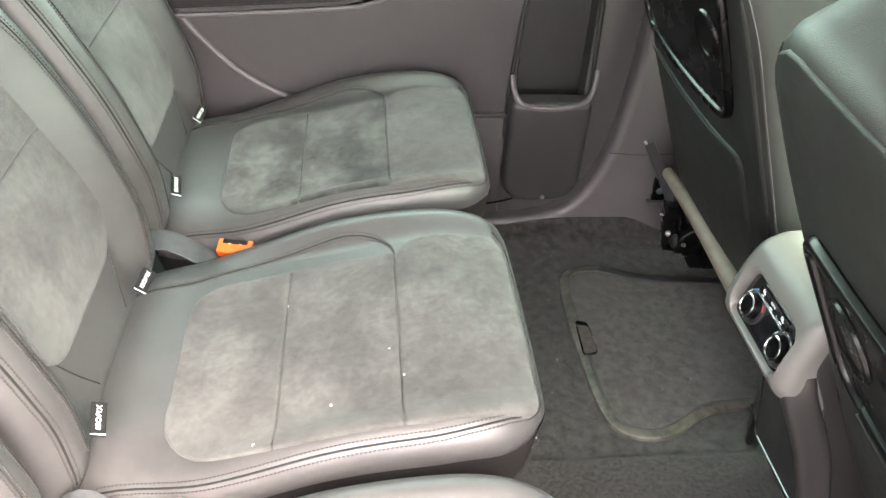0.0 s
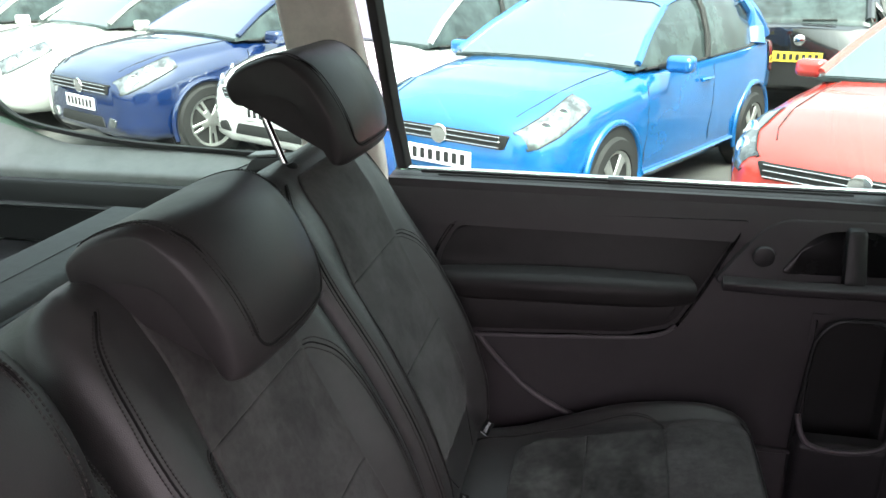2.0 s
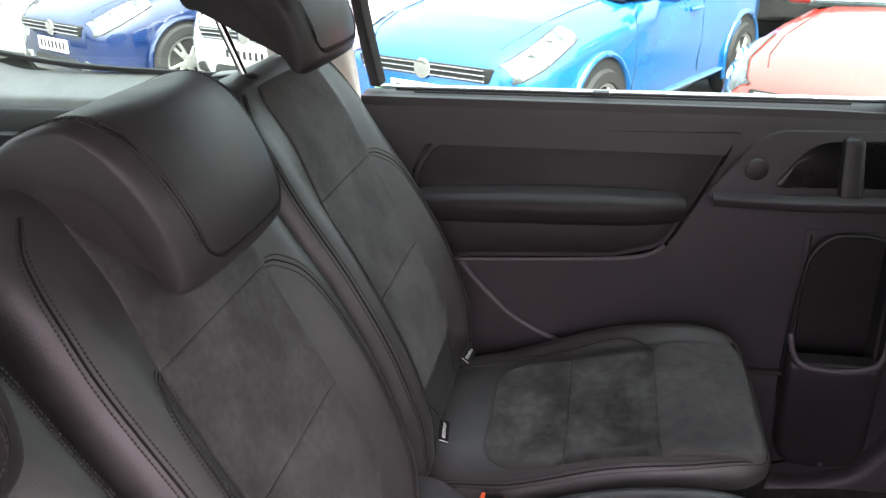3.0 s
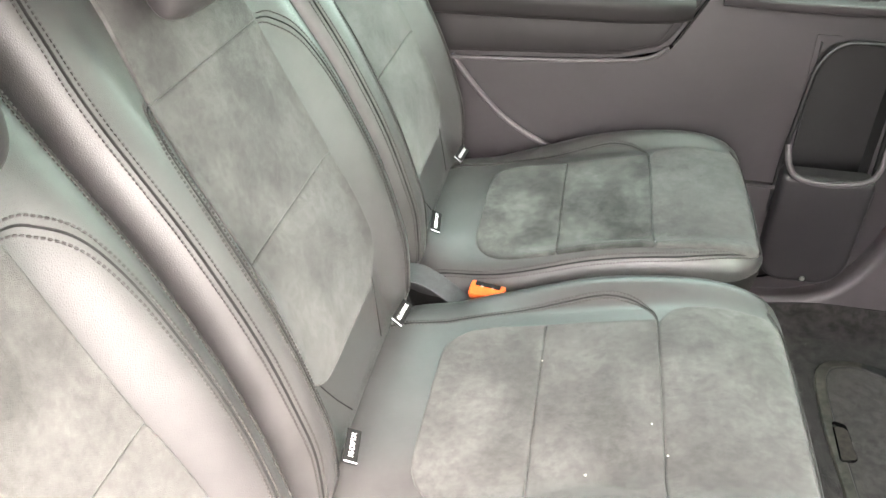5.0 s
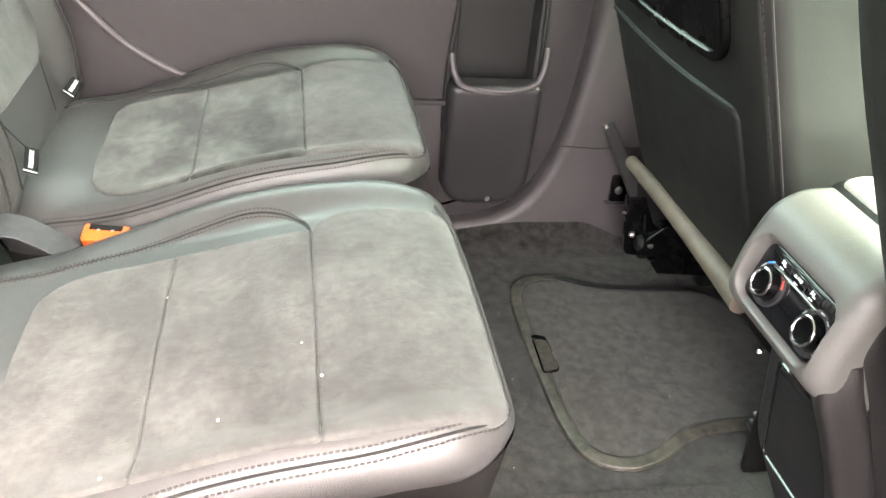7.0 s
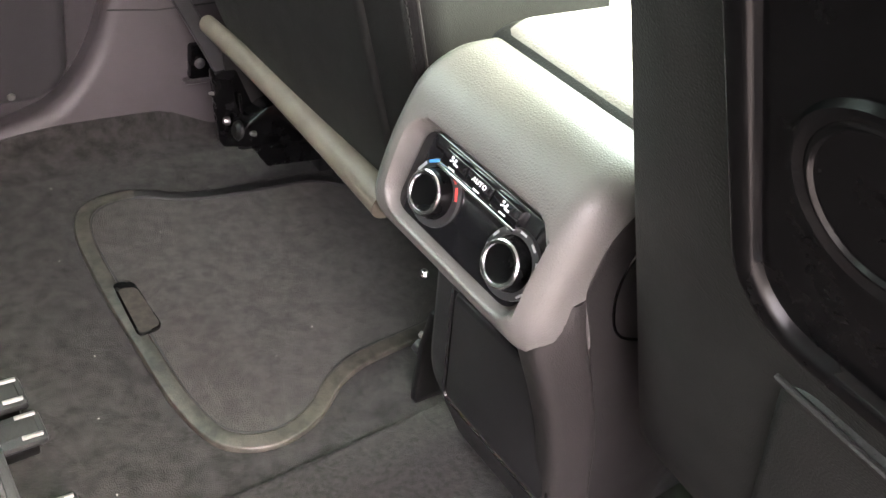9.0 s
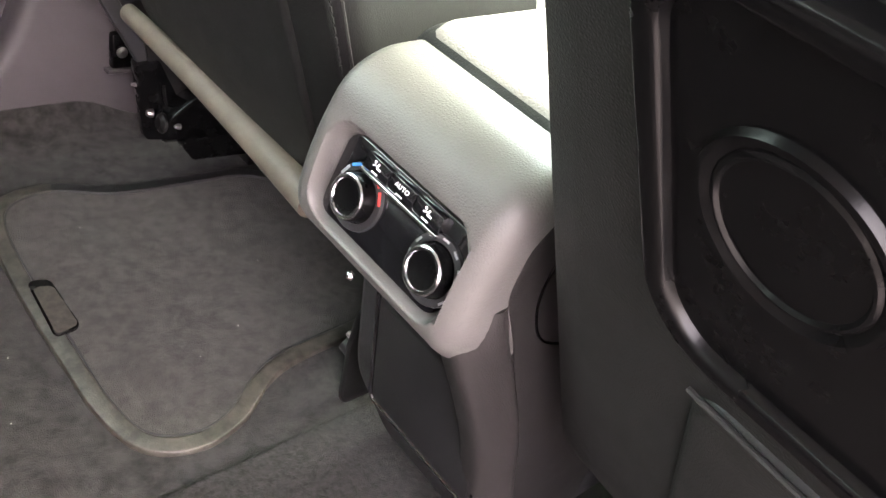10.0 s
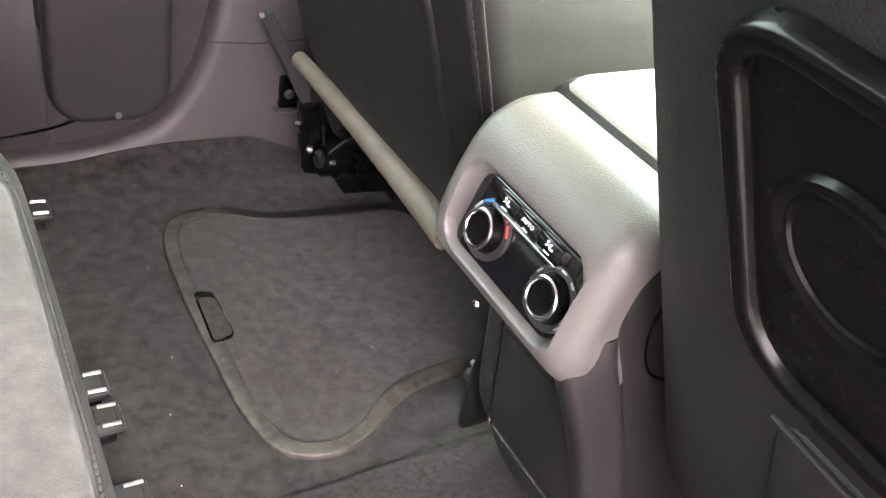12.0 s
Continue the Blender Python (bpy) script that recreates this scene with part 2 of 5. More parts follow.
        bmesh.ops.bevel(bm, geom=list(edges), offset=bevel, segments=segs, affect="EDGES", profile=0.5)
    bmesh.ops.triangulate(bm, faces=[f for f in bm.faces if len(f.verts) > 4])
    return bm


def smooth_line(pts, n=8, closed=False):
    """Catmull-Rom through the points."""
    pts = [Vector(p) for p in pts]
    m = len(pts)
    out = []
    for i in range(m if closed else m - 1):
        p = [pts[(i + k) % m] if closed else pts[min(max(i + k, 0), m - 1)] for k in (-1, 0, 1, 2)]
        for j in range(n):
            t = j / n
            out.append(0.5 * (2 * p[1] + (p[2] - p[0]) * t + (2 * p[0] - 5 * p[1] + 4 * p[2] - p[3]) * t * t + (3 * p[1] - p[0] - 3 * p[2] + p[3]) * t ** 3))
    if not closed:
        out.append(pts[-1])
    return out


def rounded(poly, r, n=5):
    """A 2D polygon with its corners rounded; r: one radius or one for each corner."""
    out = []
    m = len(poly)
    for i in range(m):
        a, b, c = (Vector(poly[(i + k) % m]) for k in (-1, 0, 1))
        rad = r[i] if isinstance(r, (list, tuple)) else r
        e, f = (a - b), (c - b)
        d = min(rad, e.length * 0.49, f.length * 0.49)
        p, q = b + e.normalized() * d, b + f.normalized() * d
        for j in range(n + 1):
            t = j / n
            out.append(tuple((1 - t) ** 2 * p + 2 * t * (1 - t) * b + t * t * q))
    return out


def sweep(path, section, closed=False, up=(0, 0, 1), cap=True):
    """A closed section of (side, up) points swept along a path."""
    path = [Vector(p) for p in path]
    bm = bmesh.new()
    rings = []
    n = len(path)
    for i, p in enumerate(path):
        a = path[(i - 1) % n] if closed or i else path[0]
        b = path[(i + 1) % n] if closed or i < n - 1 else path[-1]
        d = (b - a).normalized()
        s = d.cross(Vector(up))
        s = s.normalized() if s.length > 1e-5 else Vector((1, 0, 0))
        u = s.cross(d).normalized()
        sec = section(i / max(n - 1, 1)) if callable(section) else section
        rings.append([bm.verts.new(p + s * q[0] + u * q[1]) for q in sec])
    k = len(rings[0])
    for i in range(n if closed else n - 1):
        r0, r1 = rings[i], rings[(i + 1) % n]
        for j in range(k):
            bm.faces.new((r0[j], r0[(j + 1) % k], r1[(j + 1) % k], r1[j]))
    if cap and not closed:
        bm.faces.new(rings[0])
        bm.faces.new(list(reversed(rings[-1])))
    return bm


def circle(r, n=10, ry=None):
    return [(r * math.cos(2 * math.pi * i / n), (ry or r) * math.sin(2 * math.pi * i / n)) for i in range(n)]


def tube(path, r, n=10, closed=False, up=(0, 0, 1)):
    return sweep(path, circle(r, n), closed, up)


def lathe(profile, n=32, cap=True):
    """(radius, height) points turned round z."""
    bm = bmesh.new()
    rings = []
    for r, h in profile:
        rings.append([bm.verts.new((r * math.cos(2 * math.pi * i / n), r * math.sin(2 * math.pi * i / n), h)) for i in range(n)])
    for a, b in zip(rings, rings[1:]):
        for i in range(n):
            bm.faces.new((a[i], a[(i + 1) % n], b[(i + 1) % n], b[i]))
    for ring in (rings[0], rings[-1]) if cap else ():
        if sum(v.co.xy.length for v in ring) > 1e-4:
            bm.faces.new(ring)
    bmesh.ops.remove_doubles(bm, verts=bm.verts, dist=1e-6)
    return bm


def ease(a, b, x):
    t = min(max((x - a) / (b - a), 0.0), 1.0)
    return t * t * (3 - 2 * t)


class Pad:
    """An upholstered pad: a rounded rectangle of half sizes a, b with its own corner radii and rounded rim, of height h(u, v);
    place(u, v, w) puts it into its thing."""

    def __init__(self, a, b, radii, rim, h, depth, place, tuck=0.0):
        self.a, self.b, self.radii, self.rim, self.h, self.depth, self.place, self.tuck = a, b, radii, rim, h, depth, place, tuck

    def inside(self, u, v):
        r = self.radii[(0 if v < 0 else 3) if u < 0 else (1 if v < 0 else 2)]
        x, y = abs(u) - self.a + r, abs(v) - self.b + r
        return r - (math.hypot(max(x, 0), max(y, 0)) + min(max(x, y), 0))

    def w(self, u, v):
        d = min(max(self.inside(u, v), 0), self.rim)
        return self.h(u, v) - self.rim * (1 - math.sqrt(max(0.0, 1 - (1 - d / self.rim) ** 2)))

    def at(self, u, v, proud=0.0):
        return self.place(u, v, self.w(u, v) + proud)

    def ring(self, d, drop=None, n=14, nc=7):
        a, b = self.a - d, self.b - d
        out = []
        signs = ((-1, -1), (1, -1), (1, 1), (-1, 1))
        corners = []
        for k, (sx, sy) in enumerate(signs):
            r = max(self.radii[k] - d, 0.0006)
            r = min(r, a * 0.98, b * 0.98)
            c = Vector((sx * (a - r), sy * (b - r)))
            base = math.pi + k * math.pi / 2
            corners.append([c + r * Vector((math.cos(base + i / nc * math.pi / 2), math.sin(base + i / nc * math.pi / 2))) for i in range(nc + 1)])
        for k in range(4):
            out += corners[k]
            p, q = corners[k][-1], corners[(k + 1) % 4][0]
            out += [p.lerp(q, (i + 1) / (n + 1)) for i in range(n)]
        return out

    def mesh(self, rings=16, n=14, nc=7, wall=3, bottom=False):
        bm = bmesh.new()
        loops = []
        for i in range(wall, 0, -1):
            f = i / wall
            loops.append([bm.verts.new(self.place(p.x, p.y, self.w(p.x, p.y) - self.depth * f)) for p in self.ring(self.tuck * f, n=n, nc=nc)])
        m = min(self.a, self.b)
        steps = [self.rim * (1 - math.cos(k / 5 * math.pi / 2)) for k in range(6)]
        steps += [self.rim + (m * 0.97 - self.rim) * (k + 1) / rings for k in range(rings)]
        for d in steps:
            pts = self.ring(d, n=n, nc=nc)
            zs = min(d, self.rim)
            loops.append([bm.verts.new(self.place(p.x, p.y, self.h(p.x, p.y) - self.rim * (1 - math.sqrt(max(0, 1 - (1 - zs / self.rim) ** 2))))) for p in pts])
        k = len(loops[0])
        for r0, r1 in zip(loops, loops[1:]):
            for j in range(k):
                bm.faces.new((r0[j], r0[(j + 1) % k], r1[(j + 1) % k], r1[j]))
        last = loops[-1]
        # close the innermost, thin ring strip by strip
        start = k - n // 2 if self.a > self.b else nc + 1 + n // 2
        last = last[start:] + last[:start]
        i, j = 0, k - 1
        while j - i > 1:
            if j - i == 2:
                bm.faces.new((last[i], last[i + 1], last[j]))
            else:
                bm.faces.new((last[i], last[i + 1], last[j - 1], last[j]))
            i, j = i + 1, j - 1
        if bottom:
            bm.faces.new(list(reversed(loops[0])))
        return bm


def skirt_mesh(pad, n=26, nc=7, rows=5, top=0.0):
    """The upright side of a pad, from a little below its rim down."""
    bm = bmesh.new()
    loops = []
    for i in range(rows):
        f = top + (1 - top) * i / (rows - 1)
        loops.append([bm.verts.new(pad.place(p.x, p.y, pad.w(p.x, p.y) - pad.depth * f)) for p in pad.ring(pad.tuck * f - 0.0015, n=n, nc=nc)])
    k = len(loops[0])
    for r0, r1 in zip(loops, loops[1:]):
        for j in range(k):
            bm.faces.new((r0[j], r0[(j + 1) % k], r1[(j + 1) % k], r1[j]))
    return bm


def stitches(line, length=0.0030, gap=0.0017, r=0.0009):
    """Short threads laid along a line of points."""
    line = [Vector(p) for p in line]
    bm = bmesh.new()
    acc, on = 0.0, 0.0
    period = length + gap
    for a, b in zip(line, line[1:]):
        seg = (b - a).length
        d = (b - a) / seg if seg > 1e-9 else Vector((1, 0, 0))
        s = d.orthogonal().normalized()
        t = d.cross(s)
        pos = (period - acc) % period
        while pos < seg:
            c = a + d * pos
            vs = []
            for e in (-length / 2, length / 2):
                vs.append([bm.verts.new(c + d * e + (s * x + t * y) * r) for x, y in ((1, 0), (0, 1), (-1, 0), (0, -1))])
            for i in range(4):
                bm.faces.new((vs[0][i], vs[0][(i + 1) % 4], vs[1][(i + 1) % 4], vs[1][i]))
            bm.faces.new(vs[0])
            bm.faces.new(vs[1])
            pos += period
        acc = (acc + seg) % period
    return bm


def text_mesh(text, size, depth=0.0003):
    cu = bpy.data.curves.new("print", "FONT")
    cu.space_character = 1.18
    cu.body, cu.size, cu.align_x, cu.align_y, cu.extrude = text, size, "CENTER", "CENTER", depth
    ob = bpy.data.objects.new("print", cu)
    scene.collection.objects.link(ob)
    dg = bpy.context.evaluated_depsgraph_get()
    me = bpy.data.meshes.new_from_object(ob.evaluated_get(dg))
    bm = bmesh.new()
    bm.from_mesh(me)
    bpy.data.objects.remove(ob)
    bpy.data.curves.remove(cu)
    bpy.data.meshes.remove(me)
    return bm

from mathutils.bvhtree import BVHTree


# ---- second-row seats ----
SEAT_PITCH = 0.48
LEAN = radians(22.3)
UP = Vector((-math.sin(LEAN), 0, math.cos(LEAN)))
OUT = Vector((math.cos(LEAN), 0, math.sin(LEAN)))
BACK_FOOT = Vector((-0.462, 0, 0.295))


def cushion_height(u, v):
    """u across, v from the middle to the front."""
    edge = ease(0.150, 0.200, abs(u))
    bolster = 0.025 * edge * (1 - 0.35 * ease(0.02, 0.20, v)) * ease(-0.28, 0.02, v) - 0.018 * ease(0.14, 0.215, abs(u)) * ease(0.0, -0.24, v)
    crown = 0.012 * (1 - (u / 0.22) ** 2)
    rise = 0.012 * ease(-0.2, 0.16, v) - 0.012 * ease(0.14, 0.235, v)
    dip = -0.006 * math.exp(-((v + 0.08) / 0.1) ** 2)
    return 0.343 + 0.145 * v + bolster + crown + rise + dip


CUSHION_MID = -0.205


def cushion_place(u, v, w):
    taper = 1 - 0.05 * ease(0.1, 0.24, v) - 0.06 * ease(-0.12, -0.24, v)
    tail = max(0.0, -0.19 - v)
    return Vector((CUSHION_MID + v - 0.9 * tail, u * taper, w))


def back_height(u, v):
    """u across, v up the back from its middle (half height 0.325)."""
    side = 0.034 * ease(0.120, 0.180, abs(u)) * (1 - 0.85 * ease(0.02, 0.27, v)) * ease(-0.36, -0.20, v)
    lumbar = 0.016 * math.exp(-((v + 0.09) / 0.14) ** 2)
    return side + lumbar - 0.02 * ease(0.20, 0.325, v)


def back_place(u, v, w):
    taper = 1 - 0.015 * ease(0.08, 0.32, v)
    return BACK_FOOT + UP * (v + 0.32 + 0.022 * ease(0.14, 0.33, v)) + OUT * w + Vector((0, u * taper, 0))


def panel_on(base, u0, u1, v0, v1, radii, proud, bulge=None, thick=0.004, rings=8, n=12):
    """A sewn panel that follows a pad's surface between given limits; bulge(v) scales its width."""
    a, b, cu, cv = (u1 - u0) / 2, (v1 - v0) / 2, (u0 + u1) / 2, (v0 + v1) / 2

    def where(u, v, w):
        k = bulge(cv + v) if bulge else 1.0
        uu, vv = (cu + u) * k, cv + v
        return base.place(uu, vv, base.w(uu, vv) + w)
    return Pad(a, b, radii, thick * 0.8, lambda u, v: proud, thick, where).mesh(rings=rings, n=n, nc=5, wall=1)


def surface_line(base, pts, proud=0.0004, n=10):
    fine = smooth_line([(p[0], p[1], 0) for p in pts], n)
    return [base.at(p.x, p.y, proud) for p in fine]


def headrest(parent, lift):
    """A hook-shaped rest: a deep cap over the backrest and a pad that hangs in front of it, on two chrome posts."""
    top_u = 0.578 + lift
    base = BACK_FOOT + UP * top_u + Vector((0, 0.010, 0))
    # (forward, up) outline, from the rear lip over the top to the front pad and back under
    outline = [(-0.062, 0.062), (-0.068, 0.080), (-0.062, 0.102), (-0.040, 0.113), (-0.010, 0.116), (0.028, 0.112), (0.064, 0.098), (0.087, 0.068), (0.098, 0.022), (0.099, -0.025),
               (0.088, -0.066), (0.068, -0.080), (0.047, -0.068), (0.038, -0.025), (0.030, 0.014), (0.012, 0.040), (-0.014, 0.053), (-0.042, 0.057)]
    fine = smooth_line([(p[0], p[1], 0) for p in outline], 4, closed=True)
    m = len(fine)
    normals = []
    for i in range(m):
        d = (fine[(i + 1) % m] - fine[i - 1]).normalized()
        normals.append(Vector((d.y, -d.x, 0)))
    bm = bmesh.new()
    rings = []
    half, rim = 0.134, 0.036
    ys = [-half + rim * (1 - math.cos(k / 6 * math.pi / 2)) for k in range(7)]
    ys += [-half + rim + (2 * half - 2 * rim) * (k + 1) / 9 for k in range(8)]
    ys += [half - rim * (1 - math.cos(k / 6 * math.pi / 2)) for k in range(6, -1, -1)]
    for y in ys:
        d = half - abs(y)
        shrink = 0.011 * (1 - math.sqrt(max(0, 1 - (1 - min(d, rim) / rim) ** 2)))
        side = abs(y) / half
        ring = []
        for i in range(m):
            p = fine[i] + normals[i] * shrink
            # the hanging pad narrows downwards
            fall = ease(0.10, -0.09, p.y)
            yy = y * (1 - 0.10 * fall)
            bow = -0.020 * side * side * ease(0.02, 0.08, p.x)
            ring.append(bm.verts.new(base + OUT * (p.x + bow) + UP * p.y + Vector((0, yy, 0))))
        rings.append(ring)
    for r0, r1 in zip(rings, rings[1:]):
        for j in range(m):
            bm.faces.new((r0[j], r0[(j + 1) % m], r1[(j + 1) % m], r1[j]))
    for ring in (rings[0], rings[-1]):
        f = bm.faces.new(ring)
        bmesh.ops.triangulate(bm, faces=[f])
    bm.normal_update()
    skin = BVHTree.FromBMesh(bm)
    rest = part("headrest", bm, LEATHER_SOFT, parent, sharp=60)
    # seam round the front pad: down both sides, with round corners along the foot
    corner = [Vector(p) for p in rounded([(-0.107, 0.078), (-0.093, -0.062), (0.093, -0.062), (0.107, 0.078)], [0.0005, 0.030, 0.030, 0.0005], 6)]
    front = [a.lerp(b, k / 6) for a, b in zip(corner, corner[1:]) for k in range(6)]
    line = [skin.ray_cast(base + OUT * 0.3 + UP * v + Vector((0, y, 0)), -OUT)[0] for y, v in front]
    # over the crown the same seam runs back along both sides to the rear lip
    for s in (-1, 1):
        crown = []
        for k in range(15):
            x = 0.070 - 0.120 * k / 14
            crown.append(skin.ray_cast(base + OUT * x + UP * 0.3 + Vector((0, s * (0.1085 + 0.005 * k / 14), 0)), -UP)[0])
        line = list(reversed([p for p in crown if p is not None])) + line if s < 0 else line + [p for p in crown if p is not None]
    line = [p for p in line if p is not None]
    line = [sum(line[max(k - 2, 0):k + 3], Vector()) / len(line[max(k - 2, 0):k + 3]) for k in range(len(line))]
    mid = base + OUT * 0.02 + UP * 0.03
    line = [p + (p - mid).normalized() * 0.0006 for p in line]
    part("seam", tube(line, 0.0016, 6), THREAD_DARK, rest)
    for step in (-0.0045, 0.0045):
        row = []
        for p in line:
            side = Vector((0, step if p.y > base.y else -step, 0))
            if (p - base).dot(UP) < -0.04:
                side = UP * step * 0.8 + side * 0.6
            hit = skin.find_nearest(p + side)
            row.append(hit[0] + hit[1] * 0.0003)
        part("stitching", stitches(row, r=0.0011), THREAD, rest)
    for s in (-1, 1):
        foot = BACK_FOOT + UP * 0.60 + OUT * -0.047 + Vector((0, s * 0.075, 0))
        part("post", tube([foot, base + OUT * -0.047 + UP * 0.085 + Vector((0, s * 0.075, 0))], 0.006, 12, up=(1, 0, 0)), CHROME, parent, "chrome post")
        collar = lathe([(0.0, 0.0), (0.021, 0.0), (0.021, 0.006), (0.016, 0.011), (0.0, 0.011)], 20)
        turn = UP.to_track_quat("Z", "Y").to_matrix().to_4x4()
        part("collar", moved(collar, Matrix.Translation(BACK_FOOT + UP * 0.652 + OUT * -0.047 + Vector((0, s * 0.075, 0))) @ turn), PLASTIC, parent)


def isofix_tag(parent, y, rise):
    """A woven tag that sticks out of the joint of the backrest, turned up towards the doorway; rise: slope of its writing."""
    c = BACK_FOOT + UP * 0.050 + OUT * 0.034 + Vector((0, y, 0))
    face = Vector((0.55, -0.34, 0.76)).normalized()
    a = radians(rise)
    along = Vector((1.0, 0.13, 0.0)).normalized() * math.cos(a) + Vector((-0.10, 0.65, 0.75)).normalized() * math.sin(a)
    along = (along - face * along.dot(face)).normalized()
    turn = Matrix.Translation(c) @ Matrix((along, face.cross(along), face)).transposed().to_4x4()
    flag = part("tag", moved(box((-0.019, -0.0085, 0), (0.019, 0.0085, 0.0016), 0.0005, 1), turn), TAG, parent, "small woven child-seat tag")
    part("lettering", moved(text_mesh("ISOFIX", 0.0078), turn @ pose(0.002, 0, 0.0018)), WHITE, flag, smooth=False)
    part("fold_line", moved(box((-0.0172, -0.0080, 0.0016), (-0.0162, 0.0080, 0.0020)), turn), WHITE, flag, smooth=False)


def buckle(x, y, z, turn):
    """A belt buckle that faces up and forwards, its red-orange button on top."""
    b = thing("seat_belt_buckle", "orange-topped seat belt buckle standing between the rear seats", "seat belt buckle", "buckles between the seats", pose(x, y, z, *turn))
    part("housing", prism(rounded([(-0.024, -0.075), (0.024, -0.075), (0.027, 0.0), (-0.027, 0.0)], 0.006), "y", -0.013, 0.013, 0.004), PLASTIC, b)
    part("release_button", prism(rounded([(-0.026, -0.002), (0.026, -0.002), (0.0265, 0.014), (-0.0265, 0.014)], 0.004), "y", -0.0125, 0.0125, 0.004), ORANGE, b, "orange push button")
    part("slot", box((-0.019, 0.0030, 0.0125), (0.019, 0.0104, 0.0152), 0.0008, 1), TAG, b)
    for sx in (-0.008, 0.008):
        part("latch", box((sx - 0.002, 0.0020, 0.0125), (sx + 0.002, 0.0042, 0.0152), 0.0006, 1), STEEL, b)
    return b


def belt_strap(pts, width, name, label, side=(0, 1, 0.15)):
    """A flat webbing band that follows a line of points, its width along the given side."""
    belt = thing(name, label, "seat belt", "belts between the seats")
    line = smooth_line(pts, 7)
    s = Vector(side).normalized()
    bm = bmesh.new()
    rings = []
    for k, p in enumerate(line):
        d = (line[min(k + 1, len(line) - 1)] - line[max(k - 1, 0)]).normalized()
        n = d.cross(s).normalized() * 0.0009
        w = s * width / 2
        rings.append([bm.verts.new(p + e) for e in (-w - n, -n * 1.6, w - n, w + n, n * 1.6, -w + n)])
    for a, b in zip(rings, rings[1:]):
        for q in range(6):
            bm.faces.new((a[q], a[(q + 1) % 6], b[(q + 1) % 6], b[q]))
    bm.faces.new(rings[0])
    bm.faces.new(rings[-1])
    web = part("webbing", bm, WEBBING, belt)
    for e in (-1, 1):
        part("selvage", tube([p + s * width / 2 * e for p in line], 0.0012, 5), WEBBING, web)
    return belt


def rear_seat(y, lift, label, nap=SUEDE):
    seat = thing("rear_seat", label, "car seat", "second-row seats", pose(0, y, 0))
    cush = Pad(0.226, 0.245, (0.05, 0.05, 0.075, 0.075), 0.032, cushion_height, 0.10, cushion_place, 0.012)
    body = part("cushion", cush.mesh(rings=34, n=26), LEATHER, seat)
    # A dark band round the cushion carries the shade of the seat gap.
    part("side_skirt", skirt_mesh(cush, top=0.08), SHADED_SKIRT, seat, "leather side with the gap's shade in its colour")
    # suede centre in three sewn panels
    def spread(v):
        return 0.93 + 0.07 * ease(-0.19, 0.0, v)
    part("suede_panel", panel_on(cush, -0.204, 0.122, -0.184, -0.0559, (0.075, 0.085, 0.004, 0.004), 0.0034, spread), nap, seat, "brushed grey suede panel")
    part("suede_panel", panel_on(cush, -0.204, 0.122, -0.0555, 0.0831, (0.004,) * 4, 0.0034, spread), nap, seat, "brushed grey suede panel")
    part("suede_panel", panel_on(cush, -0.204, 0.154, 0.0835, 0.2330, (0.004, 0.05, 0.04, 0.03), 0.0034, spread, rings=12), SUEDE, seat, "brushed grey suede panel")
    for s in (-1, 1):
        line = [(0.118, -0.230), (0.138, -0.17), (0.157, -0.10), (0.169, -0.03), (0.173, 0.02), (0.163, 0.058), (0.143, 0.077), (0.120, 0.0840)]
        if s < 0:
            line = [(-0.2085, -0.225), (-0.2155, -0.10), (-0.2165, 0.02), (-0.2140, 0.14), (-0.206, 0.195), (-0.190, 0.226), (-0.155, 0.2365), (-0.05, 0.2375), (0.06, 0.2375), (0.135, 0.235), (0.165, 0.222)]
        part("seam", tube(surface_line(cush, line, -0.0003), 0.0013, 8), THREAD_DARK, body)
        for off in (-0.0042, 0.0042):
            part("stitching", stitches(surface_line(cush, [(p[0] + off, p[1]) for p in line], 0.0004), r=0.0011), THREAD, body)
    for v in (-0.0557, 0.0833):
        part("stitching", stitches(surface_line(cush, [(u * spread(v), v) for u in (-0.200, -0.12, -0.04, 0.04, 0.118)], 0.0030), 0.0045, 0.0018, 0.0007), SUEDE_BRUSHED, body)
    # plinth below the cushion
    part("seat_base", prism(rounded([(-0.44, 0.10), (-0.02, 0.10), (0.0, 0.15), (-0.005, 0.275), (-0.44, 0.235)], 0.02), "y", -0.195, 0.195, 0.01), PLASTIC, seat)
    for s in (-1, 1):
        part("leg", prism(rounded([(-0.42, 0.0), (-0.36, 0.0), (-0.33, 0.11), (-0.42, 0.11)], 0.008), "y", s * 0.17 - 0.012, s * 0.17 + 0.012, 0.003), BLACK_STEEL, seat)
        part("leg", prism(rounded([(-0.14, 0.0), (-0.08, 0.0), (-0.04, 0.11), (-0.12, 0.11)], 0.008), "y", s * 0.17 - 0.012, s * 0.17 + 0.012, 0.003), BLACK_STEEL, seat)
    back = Pad(0.229, 0.330, (0.04, 0.04, 0.082, 0.082), 0.046, back_height, 0.120, back_place, 0.018)
    rest = part("backrest", back.mesh(rings=32, n=26), LEATHER, seat)
    part("back_shell", Pad(0.19, 0.30, (0.03, 0.03, 0.07, 0.07), 0.02, lambda u, v: 0.0, 0.02, lambda u, v, w: BACK_FOOT + UP * (v + 0.32) - OUT * (0.125 + w) + Vector((0, u, 0))).mesh(rings=4, n=6, nc=5), CARPET, seat, "carpeted rear shell")

    def waist(v):
        return 1.0 + 0.06 * ease(-0.02, -0.16, v) - 0.06 * ease(0.10, 0.25, v)
